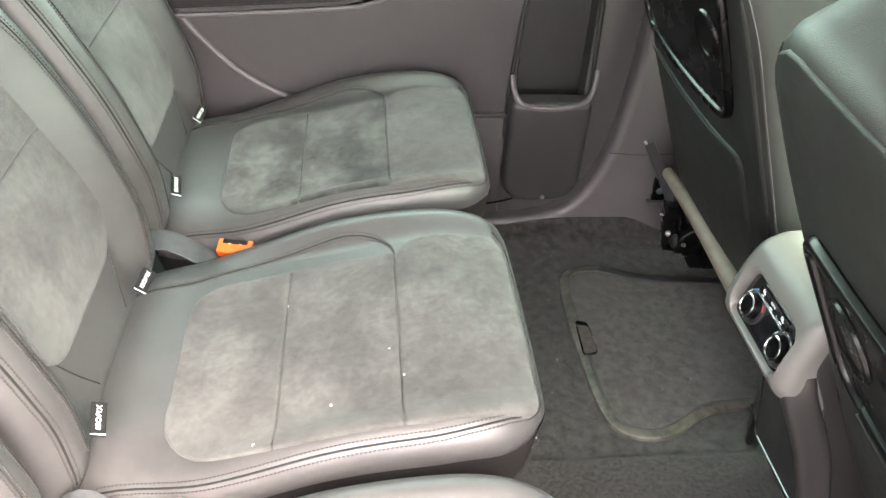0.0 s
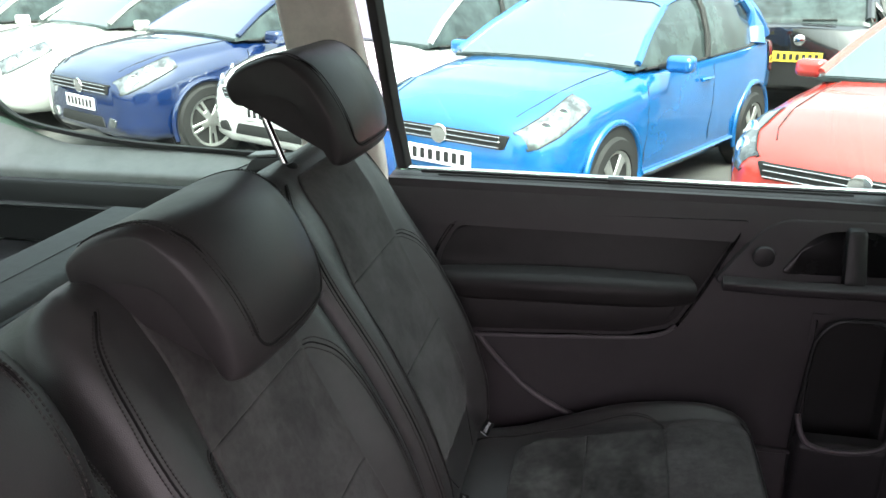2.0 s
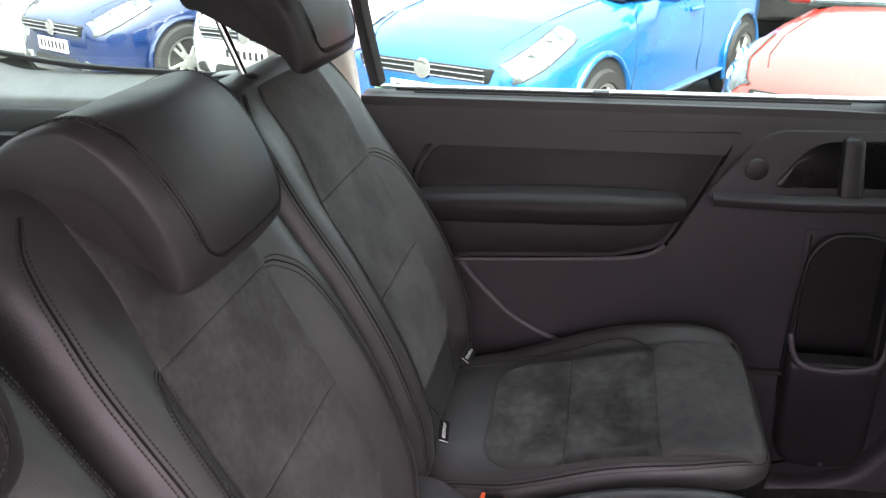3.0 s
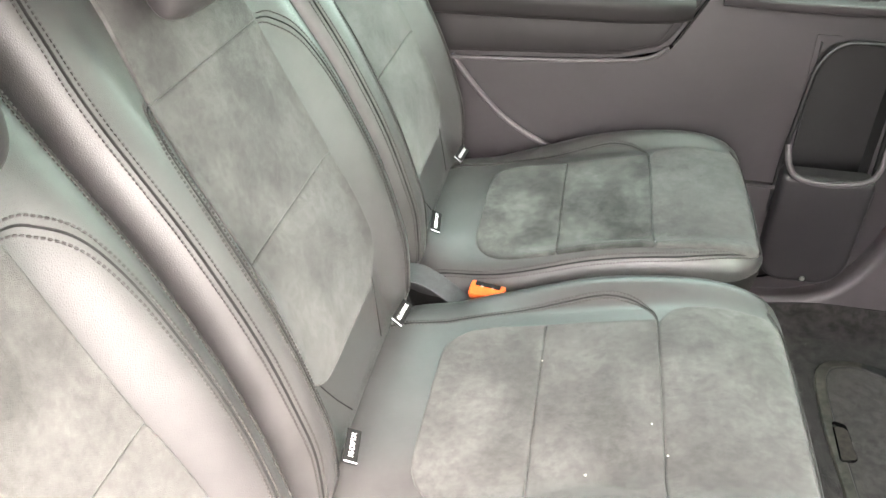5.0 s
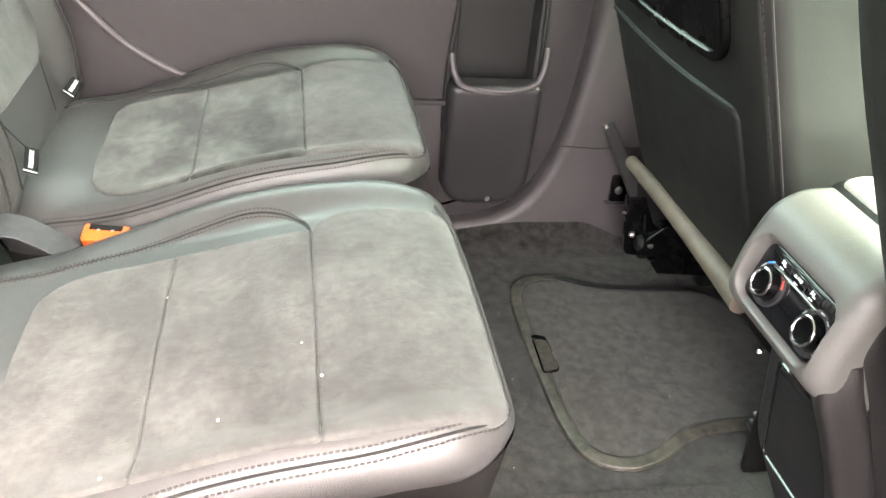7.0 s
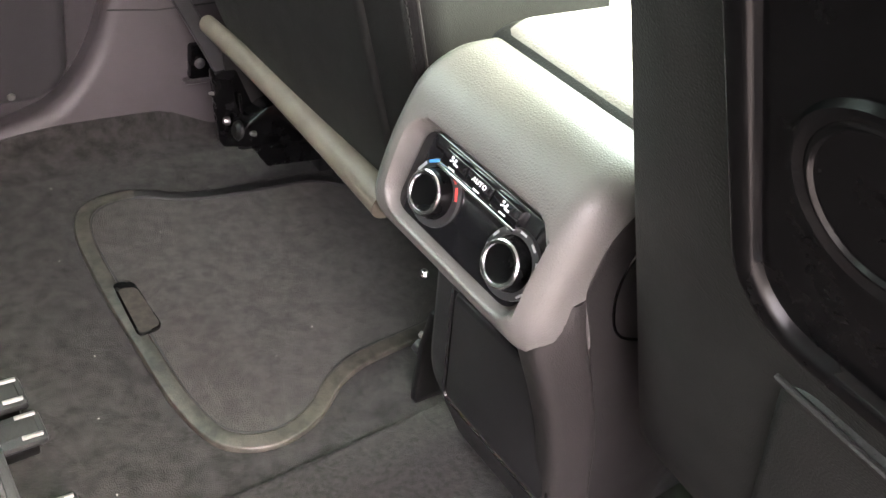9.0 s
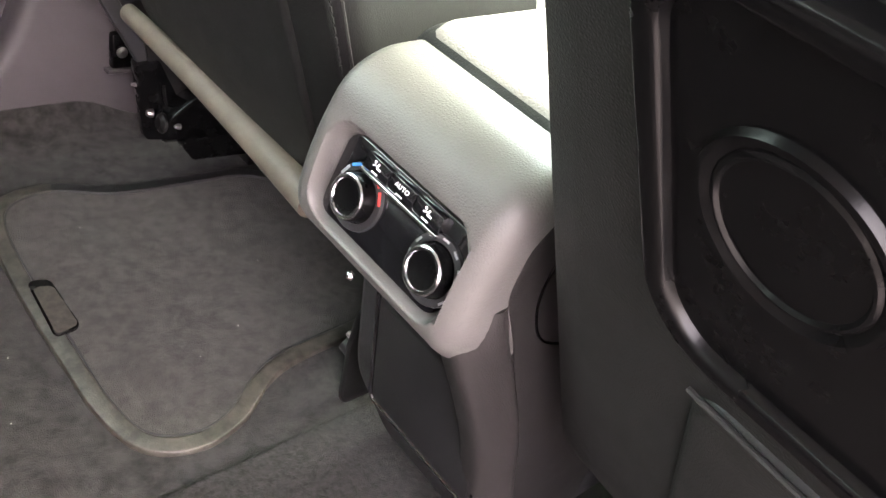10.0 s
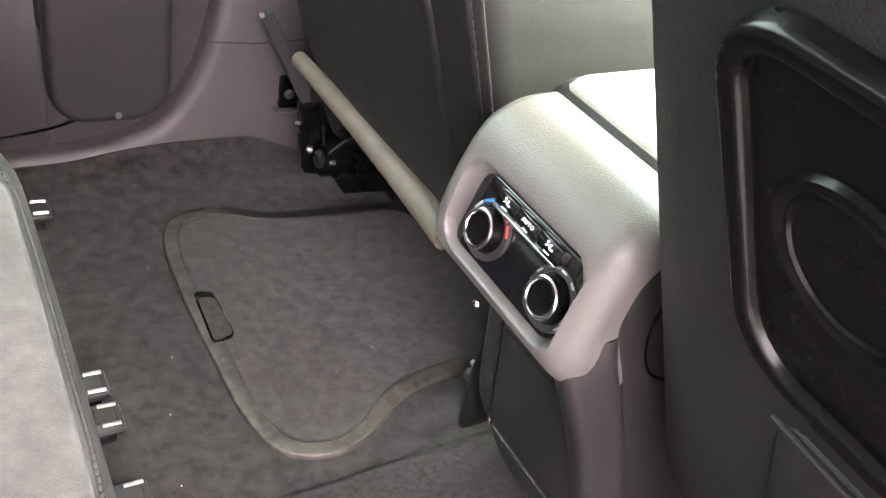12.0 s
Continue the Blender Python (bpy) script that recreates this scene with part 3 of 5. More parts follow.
    for v0, v1, radii in ((-0.222, -0.0425, (0.055, 0.055, 0.003, 0.003)), (-0.0421, 0.1350, (0.003,) * 4), (0.1354, 0.302, (0.003, 0.003, 0.03, 0.03))):
        part("suede_panel", panel_on(back, -0.130, 0.130, v0, v1, radii, 0.0032, waist), SUEDE, seat, "brushed grey suede panel")
    for s in (-1, 1):
        line = [(s * 0.206, -0.30), (s * 0.210, -0.12), (s * 0.210, 0.10), (s * 0.206, 0.21), (s * 0.192, 0.270), (s * 0.162, 0.300)]
        part("seam", tube(surface_line(back, line, -0.0003), 0.0014, 8), THREAD_DARK, rest)
        arc = [(s * 0.132, 0.136), (s * 0.150, 0.128), (s * 0.172, 0.090), (s * 0.180, 0.0), (s * 0.180, -0.14), (s * 0.172, -0.29)]
        part("seam", tube(surface_line(back, arc, 0.0), 0.0011, 6), THREAD_DARK, rest)
        for off in (-0.005, 0.005):
            part("stitching", stitches(surface_line(back, [(p[0] + off * s, p[1] + off) for p in arc], 0.0003), r=0.0012), THREAD, rest)
        dart = [(s * 0.112, -0.212), (s * 0.092, -0.250), (s * 0.070, -0.286)]
        part("seam", tube(surface_line(back, dart, 0.0), 0.0009, 6), THREAD_DARK, rest)
        for off in (-0.0045, 0.0045):
            part("stitching", stitches(surface_line(back, [(p[0] + off, p[1]) for p in line], 0.0004), r=0.0011), THREAD, rest)
    for v in (-0.0423, 0.1352):
        part("stitching", stitches(surface_line(back, [(u * waist(v), v) for u in (-0.125, -0.06, 0.0, 0.06, 0.125)], 0.0028), 0.0045, 0.0018, 0.0007), SUEDE_BRUSHED, rest)
    for ty, tilt in ((-0.152, 75), (0.090, 55)):
        isofix_tag(seat, ty, tilt)
    headrest(seat, lift)
    return seat


rear_seat(0.0, 0.012, "dark leather and grey suede middle rear seat, headrest lowered")
rear_seat(SEAT_PITCH, 0.133, "dark leather and grey suede rear seat beside the door, headrest raised", SUEDE_BRUSHED)
rear_seat(-SEAT_PITCH, 0.0, "dark leather and grey suede rear seat at the open doorway")
buckle(-0.352, 0.232, 0.300, (24, 0, -10))
buckle(-0.342, -0.234, 0.291, (38, 20, -10))
buckle(-0.356, -0.246, 0.266, (38, 20, -10))
belt_strap([(-0.470, -0.240, 0.262), (-0.484, -0.240, 0.288), (-0.474, -0.240, 0.318), (-0.452, -0.238, 0.326), (-0.432, -0.237, 0.312), (-0.420, -0.238, 0.280), (-0.430, -0.240, 0.256), (-0.448, -0.242, 0.250)], 0.026, "belt_loop", "grey webbing loop lying between the rear seats")
belt_strap([(-0.505, -0.240, 0.262), (-0.478, -0.240, 0.246), (-0.449, -0.240, 0.228), (-0.418, -0.240, 0.205), (-0.395, -0.240, 0.18)], 0.036, "lap_belt", "grey lap belt running down between the rear seats")
belt_strap([(-0.49, 0.236, 0.318), (-0.45, 0.236, 0.316), (-0.41, 0.236, 0.292), (-0.375, 0.236, 0.262), (-0.35, 0.236, 0.23)], 0.040, "lap_belt", "grey lap belt running down between the rear seats")
tongue = thing("belt_anchor", "dark grey plastic belt anchor between the rear seats", "belt anchor")
part("plate", prism(rounded([(-0.432, 0.20), (-0.392, 0.20), (-0.392, 0.268), (-0.416, 0.288), (-0.43, 0.280)], 0.006), "y", -0.246, -0.236, 0.003), PLASTIC, tongue)
part("hole", moved(lathe([(0.0, 0.0012), (0.005, 0.0012), (0.005, 0.0)], 14), pose(-0.412, -0.2461, 0.254, 90, 0, 0)), GLOSS_BLACK, tongue)
# crumbs on the seats
for n, (cx, cy, cw) in enumerate(((-0.119, -0.118, 0.0014), (-0.201, -0.144, 0.0018), (-0.282, -0.190, 0.0016), (-0.134, -0.073, 0.0010), (-0.260, 0.040, 0.0010))):
    rng = random.Random(n)
    speck = bmesh.new()
    bmesh.ops.create_icosphere(speck, subdivisions=1, radius=cw)
    for v in speck.verts:
        v.co *= rng.uniform(0.5, 1.2)
    top = cushion_height(cy, cx - CUSHION_MID) + 0.0036
    crumb = part("crumb", moved(speck, pose(cx, cy, top + cw * 0.3, 0, 0, n * 50)), CRUMB)
    tagged(crumb, "tiny white crumb lying on the suede seat", "crumb", "crumbs on the seat")


# ---- cabin shell ----
DOOR_Y = 0.745          # inner face of the far sliding door
SILL_Z = 0.79           # bottom of the side glass

floor_ob = structure("floor", box((-1.9, -0.74, -0.05), (1.6, 0.715, 0.0), 0), CARPET, "dark grey worn carpet of the car floor", "car floor")

# far side: sliding door, built from its inner trim outwards
door = tagged(thing("door_1", "dark grey inner trim of the closed sliding door", "car door"), kind="structure")


def door_y(z):
    return DOOR_Y + 0.005 * ease(0.1, 0.45, z) + 0.055 * ease(0.50, 0.80, z)


def door_skin(outline, proud, depth=0.02, bevel=0.004, step=0.035):
    """A trim piece with the given (x, z) outline that follows the door's inner face."""
    bm = prism(outline, "y", -proud, depth, bevel, 2, side=-1)
    bmesh.ops.bisect_plane(bm, geom=bm.verts[:] + bm.edges[:] + bm.faces[:], plane_co=(0, 0, 0.5), plane_no=(0, 0, 1))
    for zc in (0.42, 0.56, 0.62, 0.68, 0.74):
        bmesh.ops.bisect_plane(bm, geom=bm.verts[:] + bm.edges[:] + bm.faces[:], plane_co=(0, 0, zc), plane_no=(0, 0, 1))
    for v in bm.verts:
        v.co.y += door_y(v.co.z)
    return bm


for outline in ([(-0.70, 0.0), (0.148, 0.0), (0.148, 0.772), (-0.70, 0.775)], [(0.292, 0.03), (0.37, 0.03), (0.40, 0.2), (0.40, 0.765), (0.292, 0.768)], [(0.148, 0.0), (0.292, 0.0), (0.292, 0.20), (0.148, 0.20)], [(0.148, 0.556), (0.292, 0.556), (0.292, 0.768), (0.148, 0.772)]):
    part("trim_panel", door_skin(outline, 0.0, 0.05, 0.0), DOOR_MAT, door)
part("upper_insert", door_skin(rounded([(-0.60, 0.475), (-0.20, 0.500), (-0.115, 0.525), (-0.065, 0.60), (0.002, 0.722), (-0.30, 0.712), (-0.548, 0.688), (-0.578, 0.640)], [0.02, 0.01, 0.02, 0.01, 0.008, 0.1, 0.022, 0.02]), 0.006), INSERT_LEATHER, door, "padded leather insert")
part("insert_border", tube([(x, door_y(z) - 0.005, z) for x, z in rounded([(-0.612, 0.462), (-0.20, 0.490), (-0.108, 0.515), (-0.058, 0.60), (0.012, 0.730), (-0.30, 0.722), (-0.556, 0.698), (-0.590, 0.642)], [0.02, 0.01, 0.02, 0.01, 0.008, 0.1, 0.022, 0.02])], 0.0036, 6, closed=True, up=(0, 1, 0)), TABLE_BLACK, door)
arm_path = smooth_line([(-0.585, 0.742, 0.585), (-0.53, 0.724, 0.590), (-0.40, 0.716, 0.598), (-0.25, 0.716, 0.602), (-0.15, 0.722, 0.602), (-0.085, 0.744, 0.600)], 6)
part("armrest_pad", sweep(arm_path, lambda t: [(p[0] * (0.35 + 0.65 * math.sin(math.pi * (0.08 + 0.84 * t)) ** 0.5), p[1] * (0.5 + 0.5 * math.sin(math.pi * (0.08 + 0.84 * t)) ** 0.5)) for p in rounded([(-0.035, -0.028), (0.032, -0.028), (0.038, 0.010), (0.020, 0.026), (-0.035, 0.030)], 0.012, 4)]), INSERT_LEATHER, door, "padded armrest")
part("pocket", door_skin(rounded([(-0.575, 0.48), (-0.20, 0.505), (-0.125, 0.528), (-0.10, 0.572), (-0.57, 0.555)], 0.015), 0.0085, 0.012), INSERT_LEATHER, door)
part("pocket_lip", tube(smooth_line([(x, door_y(z) - 0.012, z) for x, z in ((-0.60, 0.466), (-0.40, 0.477), (-0.20, 0.492), (-0.135, 0.505), (-0.108, 0.525))], 5), 0.0045, 8, up=(0, 1, 0)), PLASTIC_GREY, door)
# door handle: a flat plate's black holds the shade of its recess
part("handle_bezel", door_skin(rounded([(-0.045, 0.618), (-0.02, 0.612), (0.33, 0.622), (0.33, 0.742), (0.075, 0.738), (0.035, 0.715)], [0.015, 0.01, 0.02, 0.01, 0.03, 0.02]), 0.016), DOOR_MAT, door)
part("handle_shade", door_skin(rounded([(0.07, 0.640), (0.31, 0.646), (0.31, 0.728), (0.135, 0.722)], [0.02, 0.02, 0.02, 0.04]), 0.0175, 0.01, 0.002), TABLE_BLACK, door)
part("lower_ledge", sweep([(-0.03, 0.735, 0.622), (0.10, 0.728, 0.622), (0.33, 0.728, 0.628)], rounded([(-0.02, -0.012), (0.012, -0.012), (0.016, 0.006), (-0.02, 0.010)], 0.006)), DOOR_MAT, door)
part("door_lever", door_skin(rounded([(0.181, 0.628), (0.222, 0.628), (0.217, 0.732), (0.182, 0.732)], 0.012), 0.036, 0.02, 0.008), BOOT, door, "black pull lever")
grille_turn = pose(0.038, 0.742, 0.678, 90, 0, 0)
part("tweeter", moved(lathe([(0.0, 0.0075), (0.016, 0.0080), (0.0185, 0.0070), (0.020, 0.0)], 24), grille_turn), PLASTIC, door)
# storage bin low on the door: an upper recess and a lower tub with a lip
# Back and walls go near-black: the cavity's shade put into colour.
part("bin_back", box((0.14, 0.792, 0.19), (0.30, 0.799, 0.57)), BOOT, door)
bin_frame = rounded([(0.134, 0.20), (0.134, 0.33), (0.150, 0.52), (0.180, 0.560), (0.262, 0.563), (0.298, 0.530), (0.302, 0.33), (0.302, 0.20)], 0.03)
for corner in ([(0.1405, 0.46), (0.1435, 0.50), (0.152, 0.530), (0.164, 0.549), (0.182, 0.561), (0.182, 0.566), (0.1405, 0.566)], [(0.262, 0.563), (0.280, 0.551), (0.292, 0.535), (0.297, 0.510), (0.2985, 0.46), (0.301, 0.46), (0.301, 0.567), (0.262, 0.567)]):
    part("bin_corner", door_skin(corner, 0.0015, 0.03, 0.0), DOOR_MAT, door)
# The black rim paints the soft shadow round the opening.
part("bin_rim", tube([(x, DOOR_Y - 0.004, z) for x, z in bin_frame], 0.0048, 8, up=(0, 1, 0)), BOOT, door)
tub = Pad(0.084, 0.120, (0.055, 0.055, 0.012, 0.012), 0.014, lambda u, v: 0.034 + 0.010 * ease(-0.10, 0.10, v), 0.030, lambda u, v, w: Vector((0.218 + u, DOOR_Y - w, 0.198 + v)))
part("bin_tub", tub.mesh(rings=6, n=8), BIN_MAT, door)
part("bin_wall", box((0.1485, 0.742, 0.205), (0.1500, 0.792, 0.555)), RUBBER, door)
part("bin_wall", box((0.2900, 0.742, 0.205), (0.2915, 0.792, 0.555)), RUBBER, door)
lip = smooth_line([(0.132, 0.716, 0.372), (0.140, 0.702, 0.338), (0.160, 0.694, 0.318), (0.215, 0.690, 0.312), (0.275, 0.694, 0.322), (0.296, 0.702, 0.345), (0.302, 0.716, 0.385)], 6)
part("bin_lip", tube(lip, 0.0055, 10, up=(0, 1, 0)), PLASTIC_GREY, door)
part("screw", moved(lathe([(0.0, 0.004), (0.004, 0.004), (0.006, 0.0)], 12), pose(0.225, 0.712, 0.092, 90, 0, 0)), STEEL, door)
part("trim_strip", box((0.045, 0.735, 0.268), (0.136, 0.752, 0.276), 0.002, 1), DOOR_MAT, door)
part("lower_panel", door_skin(rounded([(-0.36, 0.0), (0.135, 0.0), (0.135, 0.270), (-0.30, 0.270)], [0.02, 0.01, 0.01, 0.05]), 0.006), DOOR_MAT, door)
part("sill_joint", tube(smooth_line([(-0.55, 0.7385, 0.034), (-0.30, 0.7385, 0.037), (-0.10, 0.7385, 0.043), (0.05, 0.7385, 0.052), (0.133, 0.738, 0.063), (0.18, 0.743, 0.074), (0.215, 0.744, 0.084)], 5), 0.0022, 6, up=(0, 1, 0)), TABLE_BLACK, door)
# Paler plastic paints the highlight along the door's curved edge.
part("edge_highlight", tube(smooth_line([(-0.500, 0.742, 0.475), (-0.46, 0.740, 0.425), (-0.40, 0.738, 0.365), (-0.33, 0.736, 0.322), (-0.25, 0.736, 0.290)], 6), 0.006, 8, up=(0, 1, 0)), PLASTIC_GREY, door)
# window sill strip, seal and clip
sill_curve = smooth_line([(0.780, 0.690, 0), (0.788, 0.725, 0), (0.800, 0.756, 0), (0.818, 0.772, 0), (0.842, 0.777, 0), (0.868, 0.776, 0)], 5)
part("window_sill", prism([(p.x, p.y) for p in sill_curve] + [(0.868, 0.69)], "x", -0.70, 0.42, 0.0), DOOR_MAT, door)
part("window_seal", sweep([(-0.64, 0.858, 0.778), (0.40, 0.858, 0.776)], rounded([(-0.005, -0.004), (0.005, -0.004), (0.005, 0.004), (-0.005, 0.004)], 0.002)), RUBBER, door)
# Added chrome strip imitates skylight on the outer window ledge.
part("ledge_gleam", sweep([(-0.69, 0.883, 0.777), (0.42, 0.883, 0.775)], rounded([(-0.010, -0.005), (0.010, -0.005), (0.008, 0.004), (-0.006, 0.005)], 0.002)), CHROME, door, "chrome strip for the sky-lit outer window ledge")
part("sill_groove", sweep([(-0.60, 0.838, 0.7775), (0.20, 0.838, 0.7775)], circle(0.0022, 6)), RUBBER, door)
clip = part("blind_clip", box((-0.256, 0.838, 0.772), (-0.224, 0.862, 0.786), 0.002), PLASTIC, door, "small black blind clip")


def pane(name, corners, parent, mat=GLASS):
    bm = bmesh.new()
    a = [bm.verts.new(c) for c in corners]
    bm.faces.new(a)
    ob = part(name, bm, mat, parent, smooth=False)
    return ob


side_window = tagged(thing("window_1", "green tinted side window of the sliding door", "car window"), kind="structure")
pane("pane", [(-0.70, 0.866, 0.775), (0.45, 0.866, 0.775), (0.45, 0.72, 1.34), (-0.74, 0.72, 1.34)], side_window)
part("window_frame", sweep([(-0.676, 0.850, 0.79), (-0.687, 0.815, 0.90), (-0.728, 0.73, 1.32)], rounded([(-0.012, -0.012), (0.012, -0.012), (0.012, 0.014), (-0.012, 0.014)], 0.004)), RUBBER, side_window)
part("window_frame", sweep([(0.306, 0.850, 0.757), (0.278, 0.815, 0.94), (0.232, 0.73, 1.32)], rounded([(-0.02, -0.012), (0.04, -0.012), (0.04, 0.014), (-0.02, 0.014)], 0.004)), RUBBER, side_window)

# pillar between the side glass and the rear quarter glass, in pale cloth
structure("pillar_rear", sweep(smooth_line([(-0.785, 0.80, 0.70), (-0.789, 0.79, 0.84), (-0.802, 0.765, 1.0), (-0.840, 0.69, 1.34)], 5), lambda t: [(p[0] * (1.16 - 0.30 * t), p[1]) for p in rounded([(-0.078, -0.03), (0.078, -0.03), (0.082, 0.02), (-0.082, 0.02)], 0.02)], up=(0, -1, 0)), PILLAR, "pale beige cloth-covered pillar trim", "pillar trim")
structure("pillar_front", sweep(smooth_line([(0.46, 0.79, 0.74), (0.45, 0.78, 0.9), (0.40, 0.70, 1.34)], 5), rounded([(-0.09, -0.03), (0.09, -0.03), (0.09, 0.03), (-0.09, 0.03)], 0.02), up=(0, -1, 0)), PLASTIC_GREY, "dark grey door pillar trim", "pillar trim")
# sill and pillar foot: the ring of trim round the door opening
ring_path = [(-0.75, 0.020), (-0.50, 0.023), (-0.28, 0.026), (-0.10, 0.029), (0.03, 0.031), (0.12, 0.034), (0.20, 0.041), (0.245, 0.054), (0.285, 0.075), (0.325, 0.13), (0.352, 0.20), (0.372, 0.31), (0.385, 0.48), (0.39, 0.76)]
ring_curve = [(p.x, p.y) for p in smooth_line([(x, z, 0) for x, z in ring_path], 6)]


def sill_mesh():
    """The ring of trim: a rounded edge along the curve, then a flat face down to the floor and out to the front."""
    bm = bmesh.new()
    rows = []
    n = len(ring_curve)
    for k, (x, z) in enumerate(ring_curve):
        x0, z0 = ring_curve[max(k - 1, 0)]
        x1, z1 = ring_curve[min(k + 1, n - 1)]
        d = math.hypot(x1 - x0, z1 - z0)
        inward = ((z1 - z0) / d, -(x1 - x0) / d)
        row = [(x, 0.78, z)]
        for a in range(7):
            t = radians(15 * a)
            r = 0.022 * (1 - math.cos(t))
            row.append((x + inward[0] * r, 0.727 - 0.022 * math.sin(t), z + inward[1] * r))
        if x < 0.285:
            row.append((-0.75 + (x + 0.75) / 1.035 * 1.37, 0.705, -0.15))
        else:
            row.append((0.62, 0.705, -0.15 + 0.91 * max(0, (z - 0.075) / 0.685)))
        rows.append([bm.verts.new(c) for c in row])
    for r0, r1 in zip(rows, rows[1:]):
        for a in range(len(r0) - 1):
            bm.faces.new((r0[a], r0[a + 1], r1[a + 1], r1[a]))
    return bm


structure("sill_trim", sill_mesh(), SILL_MAT, "smooth grey plastic sill and pillar foot trim", "sill trim")
structure("trim_joint", tube([(0.352, 0.704, 0.205), (0.42, 0.704, 0.200), (0.52, 0.704, 0.205)], 0.0012, 6, up=(0, 1, 0)), RUBBER, "thin dark joint in the pillar trim", "trim joint")
# No hollow is cut: a black box carries the recess's shade.
recess = structure("recess_shade", box((0.464, 0.694, 0.092), (0.498, 0.712, 0.146), 0.004), TABLE_BLACK, "black box with a bolt for a shaded pillar recess", "trim recess")
part("bolt", moved(lathe([(0.0, 0.007), (0.005, 0.006), (0.008, 0.002), (0.008, 0.0)], 14), pose(0.478, 0.694, 0.118, 90, 0, 0)), STEEL, recess)
part("edge", box((0.456, 0.690, 0.086), (0.514, 0.706, 0.092), 0.002, 1), SILL_MAT, recess)


def carpet_upturn():
    """The carpet's edge, turned up against the sill."""
    bm = bmesh.new()
    rows = []
    for k in range(64):
        x = -0.72 + 1.26 * k / 63
        top = 0.024 + 0.020 * ease(0.12, 0.30, x) - 0.040 * ease(0.41, 0.53, x)
        rows.append([bm.verts.new((x, y, z)) for y, z in ((0.640, 0.0006), (0.672, 0.0006 + top * 0.10), (0.690, top * 0.38), (0.6985, top * 0.75), (0.7020, top), (0.712, top - 0.002))])
    for r0, r1 in zip(rows, rows[1:]):
        for a in range(5):
            bm.faces.new((r0[a], r0[a + 1], r1[a + 1], r1[a]))
    return bm


structure("carpet_edge", carpet_upturn(), CARPET, "dark carpet edge turned up against the sill", "car floor")
# outer skin, rear quarter, roof and the other walls that close the cabin
structure("wall_far", box((-1.95, 0.80, -0.30), (1.7, 0.90, 0.745)), BODY_OUT, "silver painted far side of the car body", "car body")


def ledge_mesh():
    """A shelf of trim below the quarter glass that sweeps up towards the tailgate."""
    bm = bmesh.new()
    rows = []
    section = smooth_line([(0.768, 0.748, 0), (0.771, 0.760, 0), (0.790, 0.768, 0), (0.825, 0.781, 0), (0.862, 0.797, 0)], 4)
    for k in range(44):
        x = -1.9 + 1.0 * k / 43
        lift = 0.075 * ease(-1.44, -1.72, x) - 0.012 * ease(-1.15, -0.92, x)
        rows.append([bm.verts.new((x, 0.768, 0.60))] + [bm.verts.new((x, p.x, p.y + lift * (p.x - 0.768) / 0.094)) for p in section] + [bm.verts.new((x, 0.862, 0.60))])
    for r0, r1 in zip(rows, rows[1:]):
        for a in range(len(r0) - 1):
            bm.faces.new((r0[a], r0[a + 1], r1[a + 1], r1[a]))
    bm.faces.new(rows[0])
    bm.faces.new(rows[-1])
    return bm


structure("quarter_ledge", ledge_mesh(), LEDGE, "pale grey plastic ledge below the rear quarter window", "trim ledge")
guide = thing("belt_guide", "black plastic belt guide on the rear ledge", "belt guide")
part("cover", prism(rounded([(-1.010, 0.770), (-0.900, 0.770), (-0.900, 0.812), (-0.985, 0.806)], 0.008), "y", 0.775, 0.835, 0.004), PLASTIC, guide)
part("cap", prism(rounded([(-1.000, 0.806), (-0.930, 0.812), (-0.930, 0.818), (-0.995, 0.812)], 0.002), "y", 0.782, 0.825, 0.002), LEDGE, guide, "pale grey top cap")
structure("quarter_joint", tube([(-1.075, 0.770, 0.757), (-1.055, 0.790, 0.767), (-1.02, 0.825, 0.780), (-0.99, 0.858, 0.794)], 0.0015, 6), PLASTIC, "thin joint in the ledge", "trim joint")
structure("quarter_panel", join(box((-1.9, 0.60, 0.0), (-0.72, 0.74, 0.60)), box((-1.9, 0.740, 0.60), (-0.9, 0.766, 0.744), 0.01)), BOOT, "black plastic luggage space side panel", "side trim")
structure("quarter_groove", join(tube([(-1.9, 0.739, 0.684), (-0.9, 0.739, 0.692)], 0.007, 8), tube([(-1.9, 0.600, 0.60), (-0.9, 0.600, 0.60)], 0.008, 8)), PLASTIC, "moulded rail along the side panel", "side trim")
quarter = tagged(thing("window_2", "green tinted rear quarter window", "car window"), kind="structure")
pane("pane", [(-1.75, 0.868, 0.78), (-0.86, 0.868, 0.78), (-0.86, 0.72, 1.34), (-1.70, 0.72, 1.34)], quarter)
part("window_frame", sweep(smooth_line([(-1.80, 0.862, 1.02), (-1.66, 0.862, 0.905), (-1.59, 0.862, 0.852), (-1.48, 0.862, 0.827), (-1.34, 0.862, 0.810), (-1.20, 0.862, 0.802), (-0.86, 0.862, 0.792)], 5), rounded([(-0.008, -0.005), (0.008, -0.005), (0.008, 0.005), (-0.008, 0.005)], 0.002)), RUBBER, quarter)
structure("wall_rear", box((-1.95, -0.85, -0.05), (-1.9, 0.85, 0.80)), PLASTIC, "black inner panel of the tailgate", "tailgate")
near_glass = tagged(thing("window_6", "green tinted rear quarter window of the open side", "car window"), kind="structure")
pane("pane", [(-1.80, -0.82, 0.80), (-0.92, -0.82, 0.80), (-0.92, -0.76, 1.36), (-1.72, -0.76, 1.36)], near_glass)
rear_glass = tagged(thing("window_3", "green tinted tailgate window", "car window"), kind="structure")
